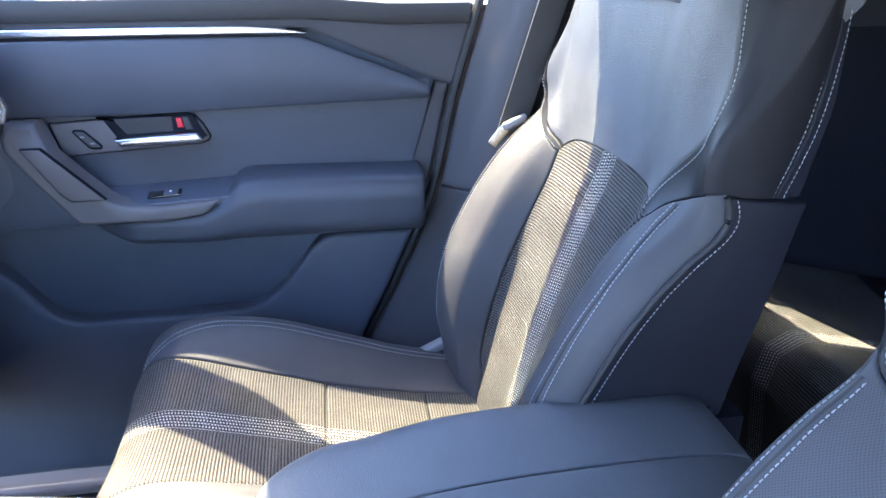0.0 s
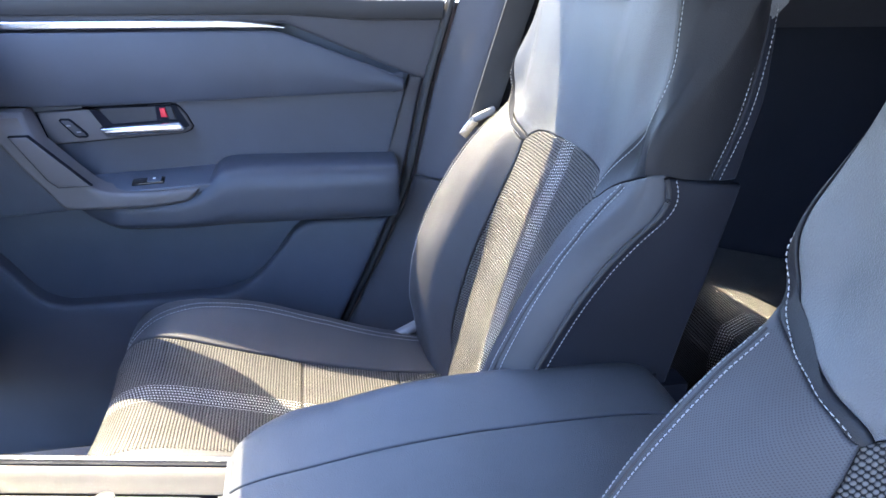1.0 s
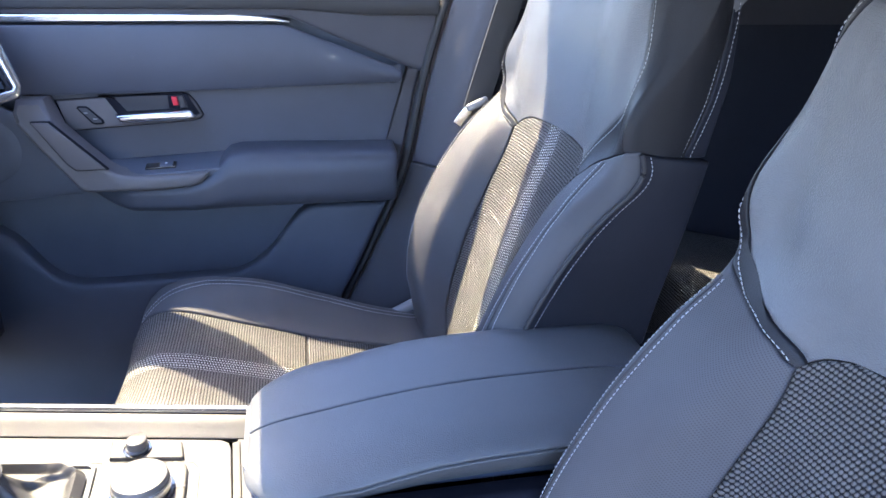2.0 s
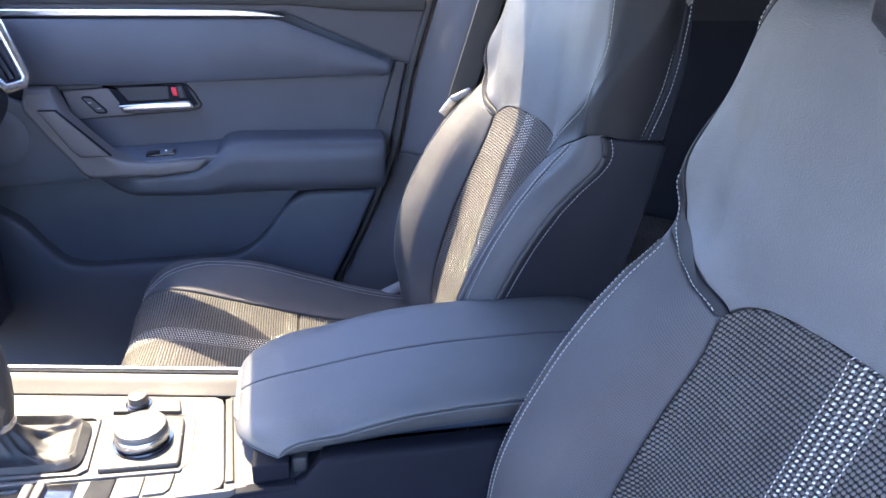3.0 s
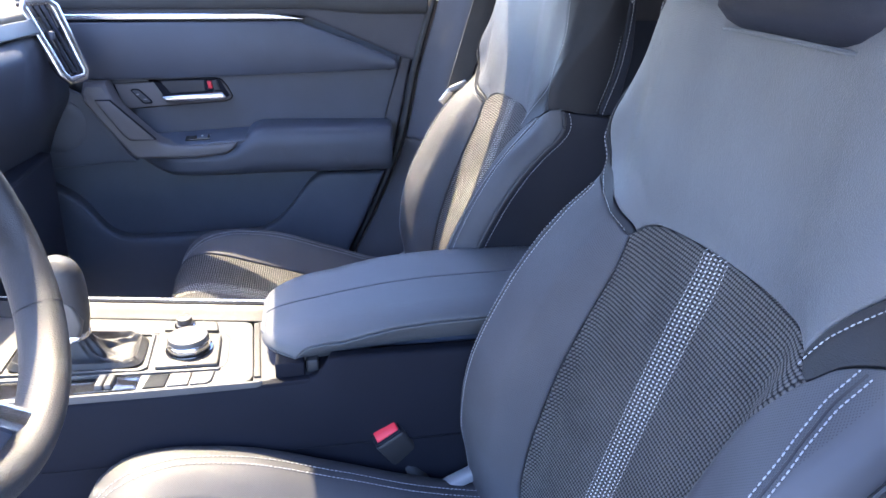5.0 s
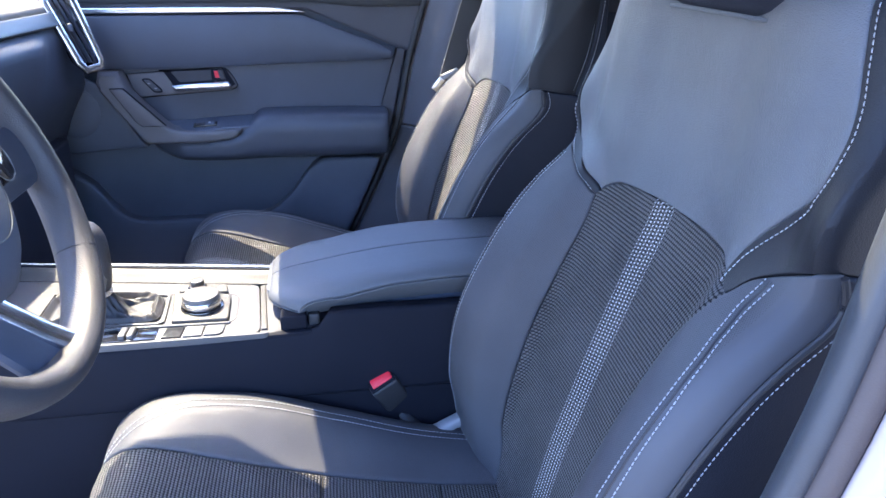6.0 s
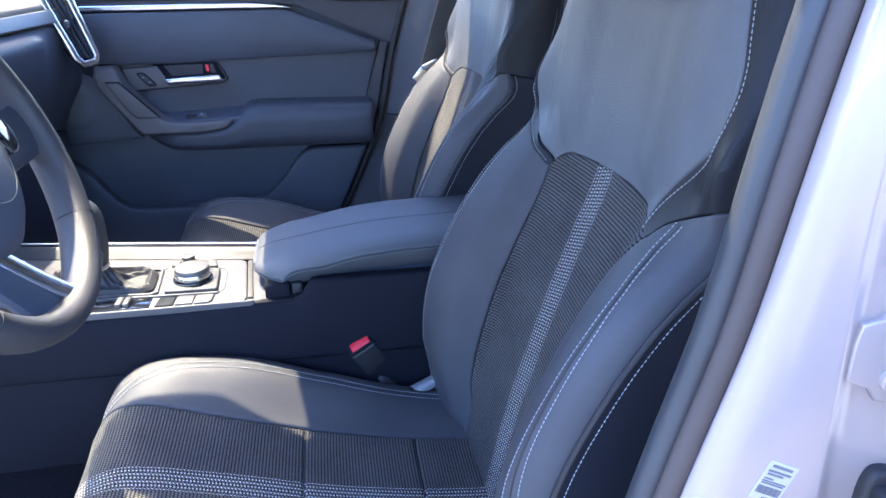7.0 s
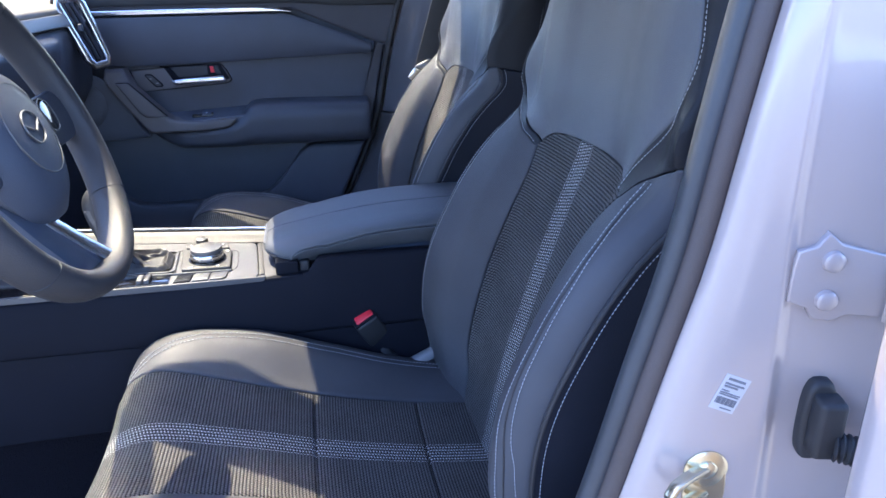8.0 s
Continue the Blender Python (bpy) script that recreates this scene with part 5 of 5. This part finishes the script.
part("glovebox_lid", slab([(0.22, 0.72), (0.60, 0.72), (0.62, 0.98), (0.20, 0.98)], "x", -0.525, -0.62, 0.01), VINYL, dash)

VX, VY, VZ = -0.468, 0.600, 1.200


def vent_point(a, b):
    """Across the vent (a) and up it (b); the vent leans with the dash end."""
    return (VX + a * 0.62 - b * 0.30, VY + a * 0.55, VZ + b)


loop = [(-0.030, 0.070), (0.020, 0.072), (0.030, 0.060), (0.030, -0.058), (0.020, -0.070), (-0.016, -0.074), (-0.026, -0.060), (-0.038, 0.058)]
part("vent_frame", sweep_bm([vent_point(a, b) for a, b in loop], oval(0.017, 0.014, 12, 3.0), up=(0.7, -0.7, 0.2), closed=True), CHROME, dash, "satin silver vent frame")
bm = bmesh.new()
bm.faces.new([bm.verts.new(Vector(vent_point(a, b)) + Vector((-0.02, 0.02, 0))) for a, b in loop])
part("vent_back", bm, GLOSS, dash)
for k in range(4):
    a = -0.022 + 0.0135 * k
    part("vent_slat", sweep_bm([Vector(vent_point(a - 0.006 * q / 0.06, q)) + Vector((-0.010, 0.010, 0)) for q in (-0.062, 0.0, 0.062)], oval(0.003, 0.016, 8), up=(0.7, -0.7, 0)), HARD, dash)
part("vent_tab", block((0.010, 0.010, 0.016), Vector(vent_point(-0.004, 0.01)) + Vector((0.0, -0.004, 0)), 0.003), HARD, dash)

# ---- steering wheel ----
WC, TAU = Vector((-0.282, -0.430, 1.187)), radians(22.3)
W_UP, W_OUT = Vector((-math.sin(TAU), 0, math.cos(TAU))), Vector((math.cos(TAU), 0, math.sin(TAU)))
W_SIDE = Vector((0, 1, 0))
WM = Matrix((( W_SIDE.x, W_UP.x, W_OUT.x, WC.x), (W_SIDE.y, W_UP.y, W_OUT.y, WC.y), (W_SIDE.z, W_UP.z, W_OUT.z, WC.z), (0, 0, 0, 1)))
WM = WM @ Matrix.Scale(0.97, 4)
wheel = thing("steering_wheel", tuple(WC), "black leather steering wheel with silver spoke trim", "steering wheel")


def on_wheel(bm):
    bmesh.ops.transform(bm, matrix=WM, verts=bm.verts)
    bmesh.ops.recalc_face_normals(bm, faces=bm.faces)
    return bm


RIM = 0.1765
part("rim", on_wheel(sweep_bm([(RIM * math.cos(2 * math.pi * k / 96), RIM * math.sin(2 * math.pi * k / 96), 0) for k in range(96)], oval(0.030, 0.043, 18, 2.3), closed=True)), SKIN, wheel, "black leather rim")
for deg in (-42, -138, 42, 138):
    a = radians(deg)
    t = Vector((math.cos(a), math.sin(a), 0))
    part("rim_seam", on_wheel(sweep_bm([t * RIM + t * 0.0153 * math.cos(q) + Vector((0, 0, 0.0217 * math.sin(q))) for q in np.linspace(0, 2 * math.pi, 25)[:-1]], oval(0.0016, 0.0016, 5), up=(-math.sin(a), math.cos(a), 0.001), closed=True)), RUBBER, wheel)
bm = lathe([(0, 0.028), (0.035, 0.0275), (0.050, 0.0255), (0.058, 0.0225), (0.066, 0.016), (0.074, 0.004), (0.077, -0.012), (0.062, -0.040), (0, -0.05)], (0, 0, 0), 56)
for v in bm.verts:
    if v.co.y < 0:
        v.co.y *= 1.0 + 0.32 * min(1.0, (v.co.xy.length - 0.045) / 0.03) if v.co.xy.length > 0.045 else 1.0
    v.co.z -= 0.006
hub = part("hub", on_wheel(bm), HARD, wheel, "black airbag cover")
part("hub_ring", on_wheel(lathe([(0.0492, 0.0265), (0.0500, 0.0266), (0.0506, 0.0255), (0.0492, 0.0235)], (0, -0.004, -0.006), 56)), KNOB, hub, "thin satin ring")
part("emblem_ring", on_wheel(sweep_bm([(0.0215 * math.cos(2 * math.pi * k / 40), -0.004 + 0.0175 * math.sin(2 * math.pi * k / 40), 0.0230) for k in range(40)], oval(0.0026, 0.0026, 6), closed=True)), KNOB, hub, "plain satin emblem ring")
part("emblem_bar", on_wheel(sweep_bm([(-0.0195, 0.001, 0.0230), (-0.008, -0.005, 0.0234), (0, -0.009, 0.0236), (0.008, -0.005, 0.0234), (0.0195, 0.001, 0.0230)], oval(0.0028, 0.0026, 6))), KNOB, hub)
for side in (1, -1):
    part("spoke", on_wheel(sweep_bm([(side * 0.050, -0.005, -0.012), (side * 0.10, -0.012, -0.012), (side * 0.150, -0.012, -0.008), (side * 0.180, -0.010, -0.002)], oval(0.062, 0.020, 16, 3.0))), SOFT, wheel)
    sw = part("spoke_switch", on_wheel(block((0.040, 0.042, 0.012), (side * 0.100, -0.004, 0.000), 0.006)), GLOSS, wheel, "gloss black switch pad")
    part("switch_rim", on_wheel(sweep_bm([(side * (0.100 + 0.019 * math.cos(q)), -0.004 + 0.020 * math.sin(q), 0.0055) for q in np.linspace(0, 2 * math.pi, 25)[:-1]], oval(0.0014, 0.0014, 6), closed=True)), KNOB, sw)
part("spoke_trim", on_wheel(sweep_bm([(-0.022, -0.072, -0.024), (-0.013, -0.100, -0.017), (0.004, -0.140, -0.006), (0.016, -0.166, 0.003)], oval(0.024, 0.012, 14, 3.4))), CHROME, wheel, "polished spoke trim")
part("lower_spoke", on_wheel(sweep_bm([(-0.036, -0.050, -0.034), (-0.028, -0.100, -0.024), (-0.010, -0.174, -0.008)], oval(0.056, 0.018, 14, 3.0))), HARD, wheel)
part("column", on_wheel(lathe([(0.05, -0.02), (0.06, -0.06), (0.062, -0.20), (0, -0.20)], (0, -0.01, -0.01), 32)), HARD, wheel, "black column shroud")

# ---- driver side door pillar and open rear door ----
seal_x = pchip([0.60, 0.867, 1.011, 1.116, 1.228, 1.311, 1.45, 1.56], [0.15, 0.235, 0.271, 0.297, 0.315, 0.329, 0.36, 0.39])
bpost = thing("pillar_driver", (0.33, -0.74, 0.40), "silver-white painted door pillar with seal, striker and sticker", "pillar", kind="structure")


def inner_trim(u, v):
    z = 0.55 + v * 1.0
    return seal_x(z) - 0.012 + 0.05 * u + 0.03, -0.665 - 0.018 * (1 - u) ** 2 - 0.0 * v + 0.16 * np.maximum(z - 1.33, 0), z
sheet("inner_trim", inner_trim, 8, 30, PILLAR, bpost, "grey-black inner trim", r=0.006, skirt=0.02, toward=(-1, 0.4, 0))


def lean_in(z):
    return 0.45 * np.maximum(z - 1.34, 0)


part("door_seal", sweep_bm([(float(seal_x(z)) + 0.008, -0.700 + float(lean_in(z)), z) for z in np.linspace(0.55, 1.55, 50)], oval(0.020, 0.032, 14, 2.4), up=(-0.6, -1, 0)), SEAL, bpost, "grey rubber door seal")
part("seal_lip", sweep_bm([(float(seal_x(z)) + 0.0185, -0.7135 + float(lean_in(z)), z) for z in np.linspace(0.55, 1.55, 50)], oval(0.022, 0.018, 12), up=(-0.6, -1, 0)), LIP, bpost, "dark rubber seal lip")
crease_x = pchip([0.416, 0.85, 1.026, 1.157, 1.269, 1.582], [0.397, 0.384, 0.377, 0.3705, 0.369, 0.406])


def outer(u, v):
    z = 0.50 + v * 1.06
    x0, y0 = seal_x(np.maximum(z, 0.6)) + 0.024, -0.722
    xk = crease_x(z)
    k = [0.0, 0.10, 0.30, 0.52, 0.58, 0.66, 0.78, 1.0]
    fx, fy = pchip(k, [0.0, 0.07, 0.42, 0.86, 0.96, 1.0, 1.0, 1.0]), pchip(k, [0.0, -0.012, -0.021, -0.0285, -0.0305, -0.0275, -0.032, -0.0585])
    back = pchip(k, [0, 0, 0, 0, 0.001, 0.009, 0.036, 0.1155])
    return x0 + (xk - x0) * fx(u) + back(u), y0 + fy(u) + lean_in(z), z
sheet("outer_panel", outer, 60, 40, PAINT, bpost, "silver-white painted pillar panel", r=0.003, skirt=0.02, toward=(-0.7, -1, 0))


def on_post(u, z):
    x, y, zz = outer(np.array(u), np.array((z - 0.50) / 1.06))
    return Vector((float(x), float(y), float(z)))


def post_frame(u, z):
    """A pose on the painted panel: x along it, y up, z out of it."""
    p = on_post(u, z)
    t = (on_post(u + 0.02, z) - on_post(u - 0.02, z)).normalized()
    n = t.cross((on_post(u, z + 0.01) - on_post(u, z - 0.01)).normalized())
    if n.y > 0:
        n = -n
    n.normalize()
    up = n.cross(t).normalized()
    return Matrix(((t.x, up.x, n.x, p.x), (t.y, up.y, n.y, p.y), (t.z, up.z, n.z, p.z), (0, 0, 0, 1)))


def stuck(bm, m):
    bmesh.ops.transform(bm, matrix=m, verts=bm.verts)
    bmesh.ops.recalc_face_normals(bm, faces=bm.faces)
    return bm


def plate(w, h, d, at=(0, 0, 0), bevel=0.0):
    return block((w, h, d), at, bevel)


sticker = thing("pillar_sticker", tuple(on_post(0.42, 0.98)), "white printed tyre label stuck on the painted pillar", "label")
SM = post_frame(0.39, 0.997) @ pose(0, 0, 0, 0, 0, -21) @ Matrix.Diagonal((0.52, 0.56, 1, 1))
part("paper", stuck(plate(0.044, 0.062, 0.0006), SM), PAPER, sticker)
for k, (w, h, x, y) in enumerate([(0.030, 0.004, 0.0, 0.024), (0.034, 0.003, 0, 0.016), (0.024, 0.003, -0.004, 0.011), (0.014, 0.002, -0.010, 0.004), (0.036, 0.002, 0, 0.000), (0.034, 0.002, 0, -0.0035), (0.020, 0.002, 0.006, -0.026)]):
    part("print_bar", stuck(plate(w, h, 0.0004, (x, y, 0.0006)), SM), PRINT, sticker)
for k in range(14):
    part("print_bar", stuck(plate(0.0012 + 0.0006 * (k % 3), 0.012, 0.0004, (-0.017 + 0.0026 * k, -0.014, 0.0006)), SM), PRINT, sticker)

striker = thing("door_striker", tuple(on_post(0.37, 0.90)), "yellow zinc plated door striker loop", "striker")
KM = post_frame(0.37, 0.900) @ Matrix.Diagonal((1.1, 1.1, 1.1, 1))
part("base_plate", stuck(lathe([(0, 0.003), (0.015, 0.003), (0.018, 0.0015), (0.018, 0), (0, 0)], (0, 0.018, 0.0), 32), KM), ZINC, striker)
part("base_tail", stuck(slab([(-0.0165, 0.016), (-0.0175, -0.004), (-0.014, -0.030), (0.014, -0.030), (0.0175, -0.004), (0.0165, 0.016)], "z", 0.0028, 0.0, 0.001), KM), ZINC, striker)
part("bolt", stuck(lathe([(0, 0.0035), (0.006, 0.0034), (0.008, 0.002), (0.008, 0)], (0, 0.020, 0.0025), 24), KM), ZINC, striker)
S_O = on_post(0.37, 0.911)
S_D = Vector((-0.88, -0.46, 0.02)).normalized()
part("loop", sweep_bm([tuple(S_O + S_D * d + Vector((0, 0, h))) for d, h in ((0.0, 0.012), (0.030, 0.014), (0.046, 0.013), (0.054, 0.007), (0.054, -0.002), (0.046, -0.010), (0.030, -0.014), (0.0, -0.016))], oval(0.006, 0.011, 12, 3.0), up=(0, -1, 0.01)), ZINC, striker, "bright wire loop")

rear_door = thing("rear_door", (0.42, -0.86, 0.45), "open silver-white rear door on its hinge", "car door")
HM = post_frame(0.775, 1.101) @ Matrix.Diagonal((0.99, 0.99, 0.99, 1))
part("hinge_leaf", stuck(slab([(-0.030, 0.012), (-0.028, 0.026), (-0.014, 0.030), (-0.006, 0.042), (0.006, 0.032), (0.06, 0.018), (0.10, 0.010), (0.10, -0.045), (0.06, -0.034), (0.02, -0.030), (0.008, -0.036), (-0.008, -0.034), (-0.014, -0.024), (-0.030, -0.018)], "z", 0.006, 0.0, 0.002), HM), PAINT, rear_door, "painted hinge leaf")
for y in (0.018, -0.016):
    part("hinge_bolt", stuck(lathe([(0, 0.006), (0.0065, 0.006), (0.0085, 0.0045), (0.0092, 0)], (0.0, y, 0.0055), 24), HM), PAINT, rear_door, "painted hinge bolt")
part("hinge_arm", stuck(sweep_bm([(0.05, -0.010, 0.004), (0.075, -0.010, 0.020), (0.10, -0.012, 0.050)], oval(0.055, 0.012, 12, 4.0), up=(1, 0, 0)), HM), PAINT, rear_door)
BM_ = post_frame(0.795, 0.971) @ Matrix.Diagonal((0.90, 0.90, 0.99, 1))
part("wire_boot_base", stuck(slab([(x * 0.5, y) for x, y in oval(0.060, 0.088, 24, 3.2)], "z", 0.012, 0.0, 0.005), BM_), RUBBER, rear_door, "black rubber boot flange")
part("wire_boot_body", stuck(block((0.026, 0.062, 0.026), (0.004, 0.002, 0.018), 0.006), BM_), RUBBER, rear_door)
hose = []
for k in range(41):
    hose.append((0.010 + 0.050 * k / 40, -0.014 - 0.012 * (k / 40) ** 2, 0.026 + 0.016 * k / 40))
part("wire_hose", stuck(sweep_bm(hose, oval(0.026, 0.026, 16), up=(0, 1, 0), scale=[1.0 + 0.14 * math.sin(k * 1.5) for k in range(41)]), BM_), RUBBER, rear_door, "ribbed rubber hose")


D_O, D_T = Vector((0.332, -0.893, 0)), Vector((math.cos(radians(52)), -math.sin(radians(52)), 0))
D_N = Vector((-D_T.y, D_T.x, 0)) * -1


def door_shape(depth):
    def fn(u, v):
        z = 0.46 + v * 0.80
        s = u * 0.98
        return D_O.x + D_T.x * s - D_N.x * depth, D_O.y + D_T.y * s - D_N.y * depth, z
    return fn


sheet("inner_panel", door_shape(0.0), 20, 16, PAINT, rear_door, "silver-white painted door inner flange", r=0.015, skirt=0.09, toward=tuple(D_N))
